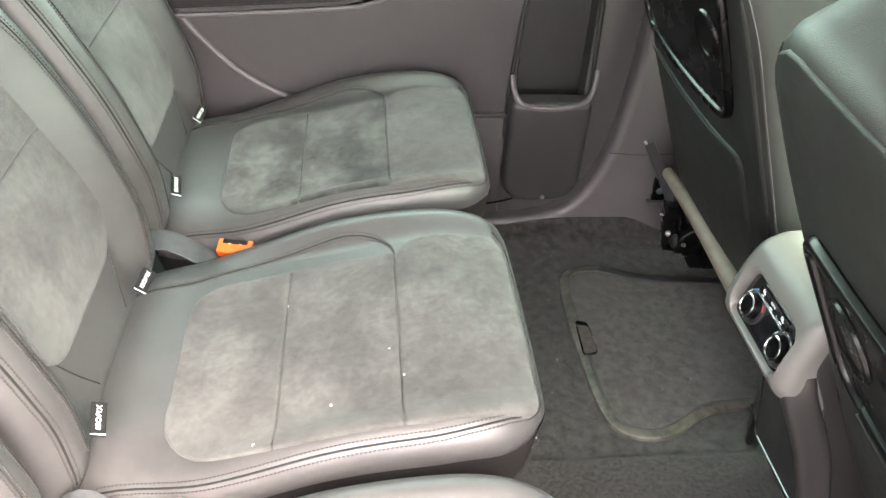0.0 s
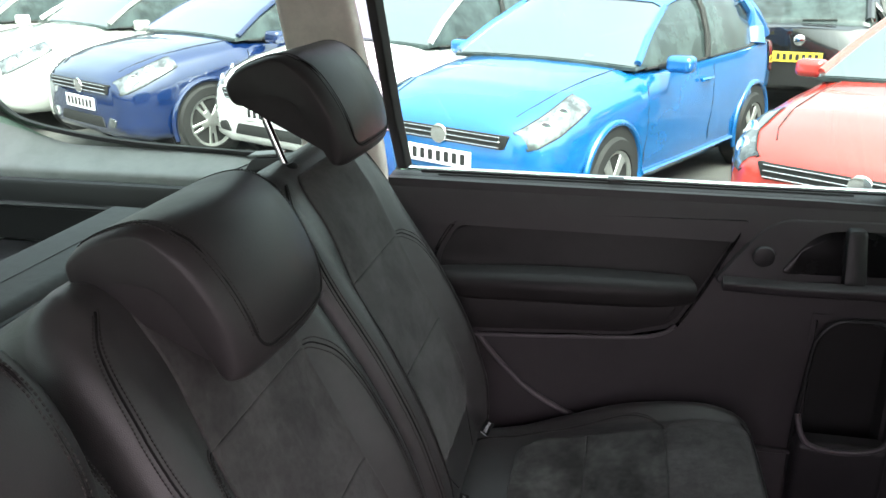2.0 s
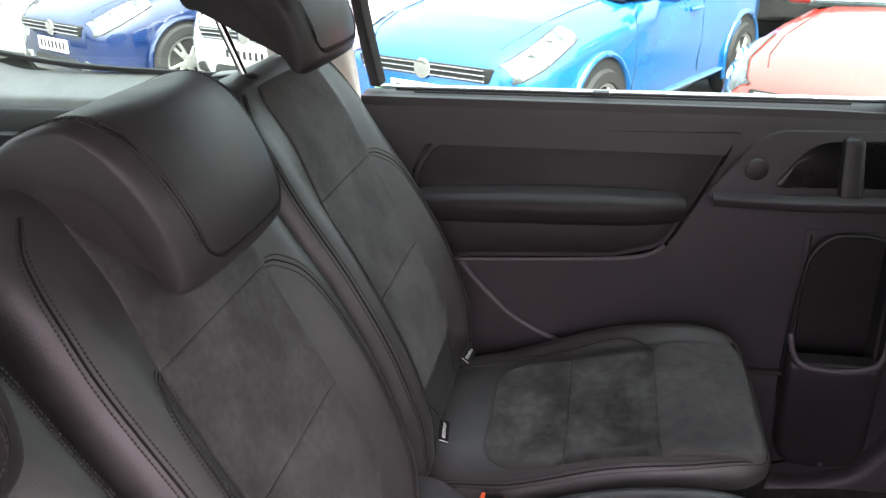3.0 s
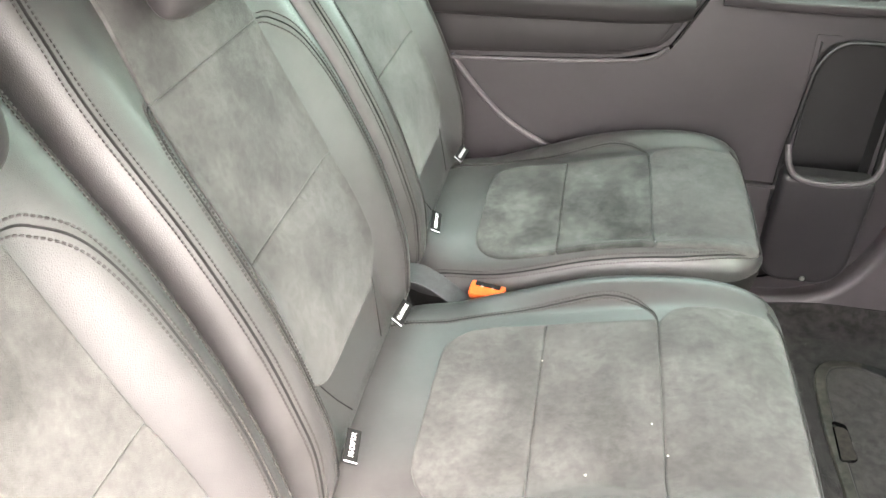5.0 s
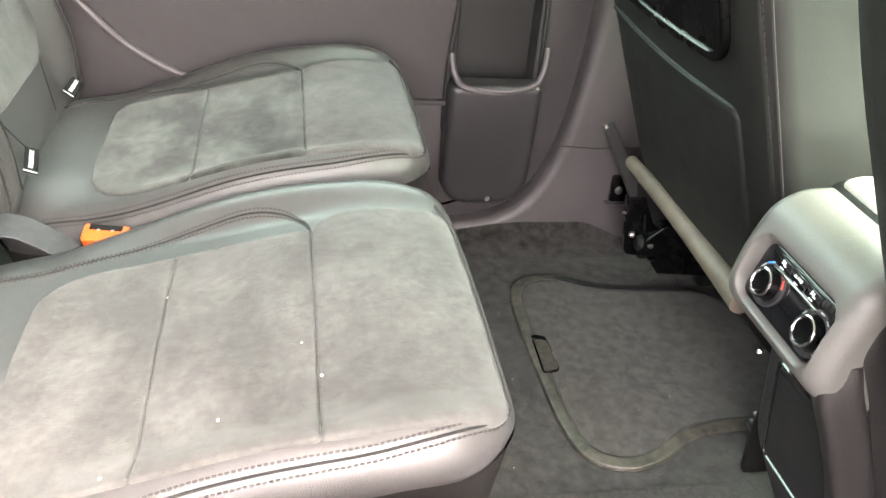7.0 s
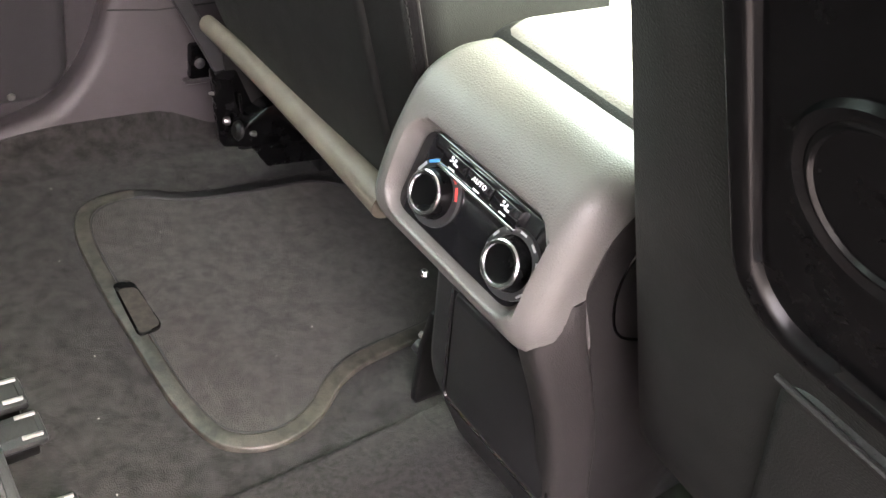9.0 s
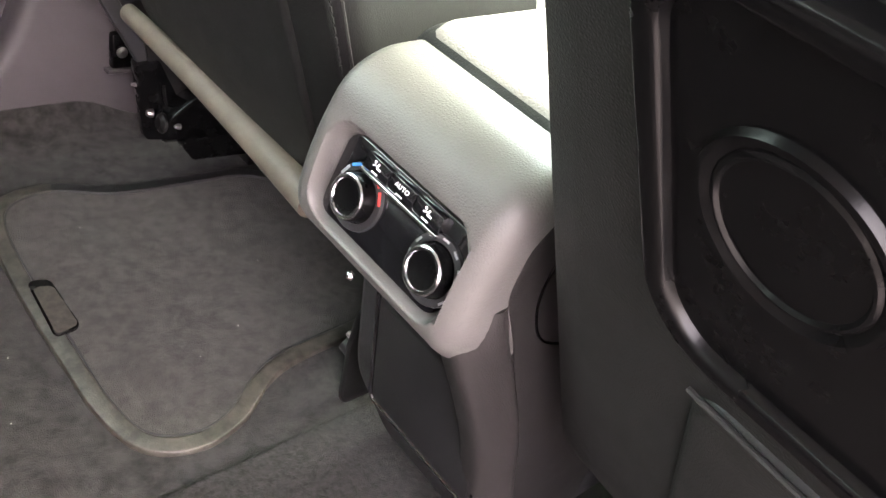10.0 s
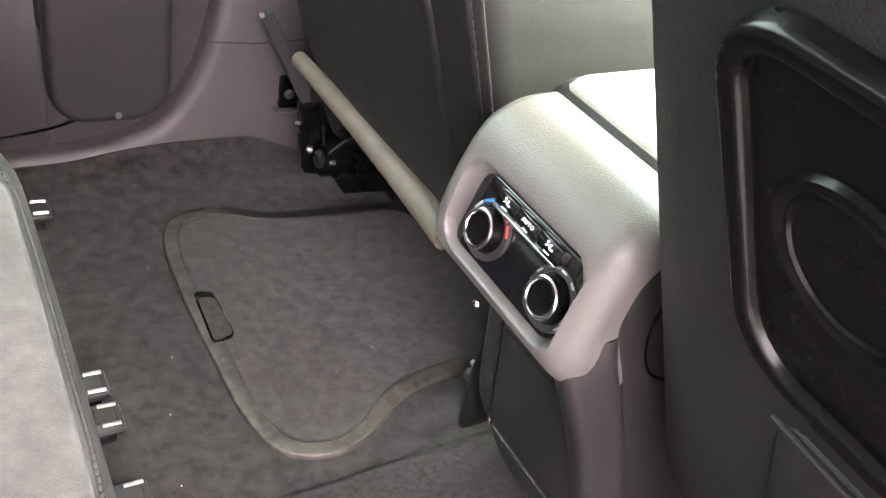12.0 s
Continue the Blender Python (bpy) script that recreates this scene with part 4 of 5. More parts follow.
pane("pane", [(-1.92, -0.70, 0.80), (-1.92, 0.70, 0.80), (-1.70, 0.62, 1.34), (-1.70, -0.62, 1.34)], rear_glass)
# Unseen: header and ceiling reach far enough to cut skylight on the seats.
structure("doorway_shade", box((-1.72, -0.88, 1.28), (0.84, -0.76, 1.38), 0.03), PLASTIC_GREY, "unseen dark grey header added to cut skylight", "roof trim")
structure("ceiling", box((-1.72, -0.77, 1.33), (0.84, 0.72, 1.38), 0.02), HEADLINER, "pale grey cloth headliner", "headliner")
windscreen = tagged(thing("window_4", "green tinted windscreen", "car window"), kind="structure")
pane("pane", [(0.84, -0.62, 1.36), (0.84, 0.62, 1.36), (1.88, 0.76, 0.70), (1.88, -0.76, 0.70)], windscreen)
front_glass = tagged(thing("window_5", "green tinted front door window", "car window"), kind="structure")
pane("pane", [(0.56, 0.86, 0.76), (1.80, 0.86, 0.72), (0.86, 0.70, 1.36), (0.56, 0.70, 1.36)], front_glass)
near_front_glass = tagged(thing("window_7", "green tinted front door window of the open side", "car window"), kind="structure")
pane("pane", [(0.62, -0.84, 0.75), (1.60, -0.84, 0.75), (0.86, -0.76, 1.36), (0.62, -0.76, 1.36)], near_front_glass)
load_cover = thing("load_cover", "grey rolled luggage cover spanning the boot", "luggage cover")
part("cassette", prism(rounded([(-1.21, 0.66), (-1.055, 0.66), (-1.050, 0.722), (-1.065, 0.741), (-1.195, 0.744), (-1.21, 0.735)], 0.012), "y", -0.60, 0.598, 0.006), COVER, load_cover)
part("edge_trim", tube([(-1.052, -0.59, 0.722), (-1.052, 0.59, 0.722)], 0.006, 8), PLASTIC, load_cover)
part("seam", tube([(-1.13, -0.59, 0.7428), (-1.13, 0.59, 0.7428)], 0.0012, 6), PLASTIC, load_cover)
structure("sill_near", prism([(-0.86, 0.02), (-0.86, -0.20), (-0.72, -0.20), (-0.72, 0.0), (-0.78, 0.03)], "x", -1.9, 1.6, 0.0), PLASTIC_GREY, "grey door sill of the open side", "sill trim")
# Unseen pillar and panels, made wide to hold back light from the doorway.
structure("pillar_near", box((0.34, -0.86, 0.0), (0.62, -0.78, 1.36), 0.02), PLASTIC_GREY, "unseen dark grey pillar, widened to shade the doorway", "pillar trim")
structure("wall_near", join(box((-1.9, -0.86, 0.0), (-0.92, -0.78, 0.80), 0.01), box((-0.92, -0.86, 0.0), (-0.72, -0.78, 1.36), 0.01), box((0.62, -0.86, 0.0), (1.6, -0.78, 0.75), 0.01)), PLASTIC_GREY, "unseen dark grey side panels, narrowing the doorway to cut light", "side trim")
# Unseen; reaches inwards to keep sun off the floor by the sill.
structure("sun_block", box((0.565, 0.625, 0.06), (1.70, 0.80, 0.750), 0.015), DOOR_MAT, "unseen dark grey front door trim, set inwards to block sun", "car door")
structure("dashboard", prism(rounded([(1.25, 0.0), (1.25, 0.50), (1.35, 0.66), (1.9, 0.70), (1.9, 0.0)], 0.05), "y", -0.80, 0.80, 0.02), PLASTIC, "black dashboard", "dashboard")

# floor: carpet hatch over the stowage box, edged in worn trim
hatch = thing("floor_hatch", "carpeted stowage lid in the floor with a worn pale edging", "floor hatch")
hatch_line = smooth_line([(0.238, 0.40, 0), (0.240, 0.28, 0), (0.244, 0.19, 0), (0.262, 0.130, 0), (0.308, 0.108, 0), (0.358, 0.120, 0), (0.405, 0.152, 0), (0.455, 0.168, 0), (0.565, 0.178, 0), (0.655, 0.200, 0), (0.668, 0.34, 0),
                          (0.645, 0.450, 0), (0.590, 0.512, 0), (0.520, 0.524, 0), (0.440, 0.530, 0), (0.385, 0.540, 0), (0.330, 0.566, 0), (0.272, 0.558, 0), (0.245, 0.510, 0)], 6, closed=True)
part("lid_panel", prism([(p.x, p.y) for p in hatch_line], "z", 0.0005, 0.006, 0.002, 1, side=1), LID_CARPET_LIT, hatch)
hatch_mid = sum((p for p in hatch_line), Vector()) / len(hatch_line)
part("gap", tube([p + (hatch_mid - p).normalized() * 0.013 + Vector((0, 0, 0.0050)) for p in hatch_line], 0.0018, 6, closed=True), RUBBER, hatch)
edge_section = rounded([(-0.013, 0.0), (0.010, 0.0), (0.008, 0.0070), (-0.010, 0.0078)], 0.002, 3)
part("edging", sweep(hatch_line[96:] + hatch_line[:67], edge_section), TRIM_EDGE, hatch, "worn olive-grey rubber edging")
part("edging", sweep(hatch_line[66:97], edge_section), BOOT, hatch, "black rubber edging")
# Flat plate; its black stands in for shade inside the hollow slot.
part("slot_shade", prism(rounded([(0.238, 0.300), (0.268, 0.306), (0.266, 0.392), (0.242, 0.398)], 0.010), "z", 0.003, 0.0100, 0.001, 1, side=1), TABLE_BLACK, hatch, "black plate holding the finger slot's shade")
part("slot_floor", prism(rounded([(0.2405, 0.303), (0.2665, 0.308), (0.2645, 0.380), (0.2435, 0.384)], 0.008), "z", 0.003, 0.0103, 0.0003, 1, side=1), SLOT_MAT, hatch, "worn brown floor of the slot")
mat2 = thing("floor_mat", "lighter grey carpet mat on the car floor", "floor mat")
part("mat_body", prism(rounded([(-0.05, -0.72), (0.60, -0.72), (0.60, 0.070), (0.05, 0.062)], 0.01), "z", 0.0008, 0.0075, 0.003, 2, side=1), CARPET_LIGHT, mat2)
for n, (sx, sy) in enumerate(((0.387, 0.692), (0.432, 0.690))):
    bolt = thing("floor_screw", "small steel screw head in the carpet", "screw", "floor screws", pose(sx, sy, 0.0))
    part("head", lathe([(0.0, 0.004), (0.004, 0.004), (0.0065, 0.001), (0.0065, 0.0)], 12), STEEL, bolt)
wire = thing("floor_wire", "thin bent wire clip lying on the carpet", "wire clip")
part("wire", tube(smooth_line([(0.387, 0.692, 0.010), (0.400, 0.692, 0.012), (0.418, 0.691, 0.012), (0.432, 0.690, 0.010)], 4), 0.0009, 6), STEEL, wire)
part("stem", tube([(0.410, 0.6915, 0.012), (0.411, 0.697, 0.022)], 0.0008, 6), STEEL, wire)
for cx, cy in ((0.080, 0.598), (0.080, 0.262), (0.084, 0.212), (0.086, 0.105)):
    clamp = thing("seat_rail_end", "dark steel seat rail end with a bright clip on the carpet", "seat rail", "seat rail ends", pose(cx, cy, 0.0))
    part("rail", box((-0.09, -0.016, 0.0), (0.022, 0.016, 0.020), 0.003), BLACK_STEEL, clamp)
    part("clip", box((-0.02, -0.020, 0.016), (0.030, 0.020, 0.026), 0.004), PLASTIC, clamp, "black plastic guide")
    part("slot", box((-0.02, -0.011, 0.0255), (0.024, 0.011, 0.0275), 0.001, 1), RUBBER, clamp)
    for s in (-1, 1):
        part("pin", tube([(0.008, s * 0.0135, 0.0280), (0.026, s * 0.0135, 0.0272)], 0.0022, 8), STEEL, clamp)



# crumbs and grit on the carpet
for n, (cx, cy, cz) in enumerate(((0.165, 0.215, 0.0), (0.190, 0.300, 0.0), (0.420, 0.235, 0.0085), (0.500, 0.330, 0.0085), (0.205, 0.470, 0.0), (0.330, 0.470, 0.0085), (0.150, 0.120, 0.0), (0.360, 0.210, 0.0085), (0.240, 0.620, 0.0))):
    rng = random.Random(40 + n)
    grit = bmesh.new()
    bmesh.ops.create_icosphere(grit, subdivisions=1, radius=0.0007 + 0.0005 * rng.random())
    for v in grit.verts:
        v.co *= rng.uniform(0.5, 1.2)
    tagged(part("crumb", moved(grit, pose(cx, cy, cz, 0, 0, n * 40)), CRUMB), "tiny pale crumb on the dark carpet", "crumb", "crumbs on the floor")


# ---- centre console ----
console = thing("center_console", "grained grey center console with rear climate controls", "center console")
CY = -0.068
# side profile (x, z) of the end cap
cap_profile = smooth_line([(0.372, 0.318, 0), (0.340, 0.334, 0), (0.322, 0.348, 0), (0.313, 0.366, 0), (0.3145, 0.392, 0), (0.323, 0.426, 0), (0.338, 0.458, 0), (0.364, 0.4745, 0), (0.396, 0.478, 0)], 16)
# the plane of the control panel let into the cap
PANEL_AT = Vector((0.3325, CY, 0.408))
tilt = radians(17)
PX, PY, PZ = Vector((0, -1, 0)), Vector((math.sin(tilt), 0, math.cos(tilt))), Vector((-math.cos(tilt), 0, math.sin(tilt)))
PANEL = Matrix.Translation(PANEL_AT) @ Matrix((PX, PY, PZ)).transposed().to_4x4()
HOLE = (-0.0735, 0.0560, -0.0425, 0.0215, 0.015)    # limits and corner radius of the panel in its plane


def hole_distance(x, y):
    x0, x1, y0, y1, r = HOLE
    dx, dy = abs(x - (x0 + x1) / 2) - (x1 - x0) / 2 + r, abs(y - (y0 + y1) / 2) - (y1 - y0) / 2 + r
    return math.hypot(max(dx, 0), max(dy, 0)) + min(max(dx, dy), 0) - r


def cap_mesh():
    bm = bmesh.new()
    rings = []
    half, mid_y = 0.0905, 0.0105
    near_rim, far_rim = 0.021, 0.016
    flat0, flat1 = near_rim - half, half - far_rim
    ys = [-half + near_rim * (1 - math.cos(k / 8 * math.pi / 2)) for k in range(8)] + [flat0 + (flat1 - flat0) * k / 128 for k in range(129)]
    ys += [half - far_rim * (1 - math.cos(k / 6 * math.pi / 2)) for k in range(5, -1, -1)]
    centre = Vector((0.42, 0.40, 0))
    for y in ys:
        d = half - abs(y)
        rim = near_rim if y < 0 else far_rim
        sh = (0.024 if y < 0 else 0.020) * (1 - math.sqrt(max(0, 1 - (1 - min(d, rim) / rim) ** 2)))
        ring = []
        for p in cap_profile:
            q = p + (centre - p).normalized() * sh
            place = Vector((q.x, CY + mid_y + y, q.y))
            rel = place - PANEL_AT
            x, up, h = rel.dot(PX), rel.dot(PY), rel.dot(PZ)
            sunk = ease(0.0075, 0.0, hole_distance(x, up))
            if sunk and h > -0.003:
                place -= PZ * (h + 0.003) * sunk
            ring.append(bm.verts.new(place))
        ring.append(bm.verts.new((0.402, CY + mid_y + y, 0.40)))
        rings.append(ring)
    k = len(rings[0])
    for a, b in zip(rings, rings[1:]):
        for j in range(k):
            bm.faces.new((a[j], a[(j + 1) % k], b[(j + 1) % k], b[j]))
    for ring in (rings[0], rings[-1]):
        bmesh.ops.triangulate(bm, faces=[bm.faces.new(ring)])
    return bm


part("end_cap", cap_mesh(), CONSOLE_MAT, console, "coarsely grained grey plastic end cap")
body_outline = rounded([(0.350, 0.345), (0.392, 0.285), (0.412, 0.145), (0.470, 0.030), (0.488, 0.0), (1.25, 0.0), (1.25, 0.43), (0.40, 0.44)], [0.01, 0.02, 0.03, 0.02, 0.005, 0.01, 0.03, 0.02])
# Body, side panel and column carry the side's shade as darker plastic.
part("body", prism(body_outline, "y", CY - 0.078, CY + 0.098, 0.010, 3), PLASTIC, console)
part("side_panel", prism(rounded([(0.350, 0.395), (0.356, 0.432), (0.380, 0.456), (0.60, 0.456), (0.60, 0.02), (0.50, 0.02), (0.445, 0.12), (0.420, 0.20), (0.404, 0.28), (0.376, 0.345)], 0.012), "y", CY - 0.0815, CY - 0.0700, 0.004), SIDE_SHADED, console, "smooth side panel, darkened for shade")
part("panel_joint", tube([(p.x, CY - 0.0817, p.y) for p in smooth_line([(0.44, 0.446, 0), (0.40, 0.432, 0), (0.384, 0.405, 0), (0.386, 0.372, 0), (0.41, 0.335, 0), (0.47, 0.31, 0)], 6)], 0.0012, 6, up=(0, 1, 0)), TABLE_BLACK, console)
column = smooth_line([(0.336, 0, 0.385), (0.344, 0, 0.350), (0.370, 0, 0.295), (0.398, 0, 0.228), (0.420, 0, 0.150), (0.452, 0, 0.070), (0.490, 0, 0.0)], 6)
part("corner_column", sweep([(p.x + 0.016, CY - 0.066 - 0.018 * k / (len(column) - 1), p.z) for k, p in enumerate(column)], rounded([(-0.016, -0.030), (0.016, -0.030), (0.016, 0.012), (-0.016, 0.012)], 0.011, 4)), COLUMN_SHADED, console, "rounded corner trim, darkened for shade")
# armrest lid over a dark joint
part("lid_joint", prism(rounded([(0.3975, 0.440), (0.3985, 0.474), (0.416, 0.4835), (0.79, 0.490), (0.79, 0.440)], [0.004, 0.01, 0.02, 0.02, 0.01]), "y", CY - 0.072, CY + 0.103, 0.006, 2), BOOT, console, "dark joint under the lid")
part("armrest_lid", prism(rounded([(0.403, 0.442), (0.404, 0.478), (0.420, 0.489), (0.80, 0.496), (0.80, 0.442)], [0.004, 0.01, 0.02, 0.02, 0.01]), "y", CY - 0.075, CY + 0.100, 0.012, 3), ARMREST, console, "pale padded armrest lid")
# controls on the panel
def on_panel(name, bm, mat, parent, label="", **kw):
    return part(name, moved(bm, PANEL), mat, parent, label, **kw)


panel = on_panel("control_panel", prism(rounded([(-0.0725, -0.0415), (0.0550, -0.0415), (0.0550, 0.0205), (-0.0725, 0.0205)], 0.013), "z", -0.004, 0.0015, 0.001), GLOSS_BLACK, console, "gloss black climate panel")
for kx in (-0.0415, 0.0390):
    ky = -0.0145
    on_panel("dial_ring", moved(lathe([(0.018, 0.0), (0.0235, 0.0), (0.0230, 0.0025), (0.018, 0.0025), (0.018, 0.0)], 32, False), pose(kx, ky, 0.0015)), PLASTIC, panel)
    knob = on_panel("knob", moved(lathe([(0.0190, 0.0), (0.0185, 0.004), (0.0172, 0.017), (0.0160, 0.0185), (0.0135, 0.0170), (0.0, 0.0162)], 36), pose(kx, ky, 0.0015) @ Matrix.Diagonal((0.92, 0.92, 0.68, 1))), TABLE_BLACK, panel, "round rubber-rimmed knob")
    on_panel("chrome_ring", moved(lathe([(0.0132, 0.0175), (0.0138, 0.0190), (0.0158, 0.0192), (0.0170, 0.0180), (0.0170, 0.0160), (0.0160, 0.0155), (0.0132, 0.0175)], 36, False), pose(kx, ky, 0.0015) @ Matrix.Diagonal((0.92, 0.92, 0.68, 1))), SATIN, knob, "chrome ring")
    # scale marks round each dial
    for k in range(9):
        a = radians(215 - k * 31)
        mat_k = GREY_PRINT
        if kx < 0:
            mat_k = BLUE_PRINT if 3 <= k <= 4 else (RED_PRINT if 5 <= k <= 6 else GREY_PRINT)
            if k in (0, 1, 7, 8):
                continue
        size = (0.0045, 0.0010) if kx < 0 else (0.0026, 0.0007)
        mark = box((-size[0], -size[1], 0), (size[0], size[1], 0.0005))
        on_panel("dial_mark", moved(mark, pose(kx + 0.0214 * math.cos(a), ky + 0.0214 * math.sin(a), 0.0042, 0, 0, math.degrees(a) - 90)), mat_k, panel, smooth=False)
for bx in (-0.0335, -0.0072, 0.0191):
    button = on_panel("button", moved(box((-0.0129, -0.0055, 0.001), (0.0129, 0.0060, 0.0075), 0.0012), pose(bx, 0.0125, 0)), GLOSS_BLACK, panel)
    on_panel("indicator", moved(box((-0.003, -0.0042, 0.0075), (0.003, -0.0033, 0.0079)), pose(bx, 0.0125, 0)), WHITE, button, smooth=False)
    if abs(bx + 0.0072) < 0.001:
        on_panel("lettering", moved(text_mesh("AUTO", 0.0045), pose(bx, 0.0140, 0.0078)), WHITE, button, smooth=False)
    else:
        # seated-figure airflow symbol as plain strokes
        on_panel("symbol", moved(join(moved(lathe([(0.0, 0.0004), (0.0013, 0.0004), (0.0013, 0.0)], 10), pose(-0.0030, 0.0022, 0)), moved(box((-0.0008, -0.0022, 0), (0.0008, 0.0022, 0.0004)), pose(0.0008, 0.0004, 0, 0, 0, -15)), moved(box((-0.0022, -0.0008, 0), (0.0022, 0.0008, 0.0004)), pose(0.0026, -0.0016, 0)), moved(box((-0.0018, -0.0006, 0), (0.0018, 0.0006, 0.0004)), pose(-0.0028, -0.0006, 0, 0, 0, 25))), pose(bx, 0.0140, 0.0077) @ Matrix.Diagonal((0.85, 0.85, 1, 1))), WHITE, button, smooth=False)
on_panel("trim_bar", box((-0.0470, 0.0040, 0.0012), (0.0325, 0.0066, 0.0085), 0.0009), CHROME, panel, "thin chrome bar")
# storage flap below
flap_turn = Matrix.Translation((0.400, CY - 0.012, 0.212)) @ Matrix((Vector((0, -1, 0)), Vector((-0.158, 0, 0.987)), Vector((-0.987, 0, -0.158)))).transposed().to_4x4()
part("storage_flap", moved(prism(rounded([(-0.066, -0.066), (0.066, -0.066), (0.066, 0.068), (-0.066, 0.068)], 0.008), "z", -0.01, 0.0085, 0.003, 2, side=1), flap_turn), FLAP, console, "smooth storage flap")
part("flap_edge", moved(sweep([(x, y, 0.006) for x, y in rounded([(-0.070, -0.070), (0.070, -0.070), (0.070, 0.072), (-0.070, 0.072)], 0.010)], circle(0.0022, 6), closed=True), flap_turn), GLOSS_BLACK, console)
part("pin", moved(lathe([(0.0, 0.006), (0.003, 0.005), (0.004, 0.002), (0.004, 0.0)], 14), pose(0.385, 0.0300, 0.262, 0, -80, 60)), CHROME, console, "small bright pin")
bracket = thing("rail_bracket", "black steel bracket with a bright bolt beside the console", "bracket", m=pose(0.475, 0.088, 0.0))
part("plate", prism(rounded([(-0.010, 0.0), (0.05, 0.0), (0.05, 0.13), (-0.012, 0.14), (-0.016, 0.09)], 0.01), "y", -0.004, 0.004, 0.0015), BLACK_STEEL, bracket)
part("bolt", moved(lathe([(0.0, 0.010), (0.003, 0.010), (0.004, 0.007), (0.004, 0.0)], 8), pose(-0.006, 0.004, 0.095, -60, -60, 0)), STEEL, bracket)
part("bush", moved(lathe([(0.0, 0.012), (0.008, 0.012), (0.010, 0.0)], 16), pose(-0.004, 0.006, 0.075, -70, -50, 0)), PLASTIC, bracket)


# ---- front seats ----
def front_place(y0, F_FOOT, F_UP, F_OUT):
    def where(u, v, w):
        taper = 1 - 0.10 * ease(0.12, 0.34, v)
        return F_FOOT + F_UP * (v + 0.33) + F_OUT * w + Vector((0, y0 + u * taper, 0))
    return where


def front_seat(y0, inner, foot, lean, low, high, half, hem_v, wide, pocket_half, label):
    """inner: -1 or 1, the side that faces the console; foot, lean: the backrest's plane; low, high, half: the folding table's limits."""
    F_LEAN, F_FOOT = radians(lean), Vector(foot)
    F_UP = Vector((-math.sin(F_LEAN), 0, math.cos(F_LEAN)))
    F_OUT = Vector((-math.cos(F_LEAN), 0, -math.sin(F_LEAN)))     # towards the rear seats
    seat = thing("front_seat", label, "car seat", "front seats")
    place = front_place(y0, F_FOOT, F_UP, F_OUT)
    shape = lambda u, v: 0.012 * (1 - (u / 0.24) ** 2)
    back = Pad(wide, 0.345, (0.04, 0.04, 0.10, 0.10), 0.03, shape, 0.15, place, -0.015)
    rest = part("backrest", back.mesh(rings=12, n=16), SHADED_LEATHER, seat)
    part("rear_panel", panel_on(back, 0.014 - wide, wide - 0.014, -0.335, 0.330, (0.03, 0.03, 0.09, 0.09), 0.0025, thick=0.003, rings=10), BACK_VINYL, seat, "black vinyl back panel")
    for s in (-1, 1):
        line = [(s * (wide - 0.009), -0.33), (s * (wide - 0.007), 0.0), (s * (wide - 0.009), 0.20), (s * (wide - 0.035), 0.31)]
        for off in (0.0, 0.009):
            part("stitching", stitches([p - F_OUT * off * 1.2 for p in surface_line(back, [(q[0] - s * (0.006 - off) , q[1]) for q in line], 0.0006)], 0.006, 0.003, 0.0009), THREAD, rest)
        part("seam", tube(surface_line(back, line, 0.0), 0.0015, 6), LEATHER_SOFT, rest)
    # folding table: a black tray in a raised rim with a round cup ring
    T0, T1 = low - 0.33, high - 0.33

    def tray_place(u, v, w):
        return place(u * (1 + 0.8 * v), (T0 + T1) / 2 + v, w + shape(u, (T0 + T1) / 2 + v))
    tray_h = (T1 - T0) / 2
    tray = part("folding_table", Pad(half - 0.001, tray_h + 0.009, (0.034, 0.034, 0.03, 0.03), 0.004, lambda u, v: 0.007, 0.010, tray_place).mesh(rings=16, n=18), TABLE_BLACK, seat, "black plastic folding table")
    edge = Pad(half + 0.006, tray_h + 0.014, (0.039, 0.039, 0.035, 0.035), 0.01, lambda u, v: 0.010, 0.02, tray_place)
    part("table_rim", sweep([tray_place(p.x, p.y, 0.010) for p in edge.ring(0.006)], rounded([(-0.0080, -0.008), (0.0080, -0.008), (0.0050, 0.0030), (-0.0050, 0.0030)], 0.0036, 5), closed=True, up=tuple(F_OUT)), TABLE_BLACK, tray, "raised rim")
    cup = [(0.0375, 0.0066), (0.0360, 0.0100), (0.0338, 0.0102), (0.0308, 0.0084), (0.0294, 0.0094), (0.0284, 0.0094), (0.0272, 0.0080), (0.0, 0.0080)]
    ring_c = (inner * (half - 0.055), 0.009)
    dish = lathe(cup, 48)
    for v in dish.verts:
        v.co = tray_place(ring_c[0] + v.co.x, ring_c[1] + v.co.y, v.co.z)
    part("cup_ring", dish, TABLE_BLACK, tray, "round cup recess")
    # map pocket below
    pocket = Pad(pocket_half, (hem_v - 0.012) / 2, (0.03, 0.03, 0.02, 0.02), 0.008, lambda u, v: 0.0078, 0.012, lambda u, v, w: place(u, hem_v / 2 - 0.33 + v, w + shape(u, v)))
    part("map_pocket", pocket.mesh(rings=5, n=8), BACK_VINYL, seat, "slim map pocket")
    hem = [place(u, hem_v - 0.3345 - 0.003 * (1 - (u / pocket_half) ** 2), 0.0082 + shape(u, 0)) for u in [pocket_half * (k / 8 - 1) for k in range(17)]]
    part("pocket_hem", tube(hem, 0.0018, 8), BACK_VINYL, seat, "elastic pocket hem")
    # padded roll along the foot of the backrest
    reach = 0.205 if inner < 0 else 0.13
    roll = [Vector((0.425, y0 + u, 0.248 + 0.004 * math.cos(u * 9))) for u in [-reach + 2 * reach * k / 10 for k in range(11)]]
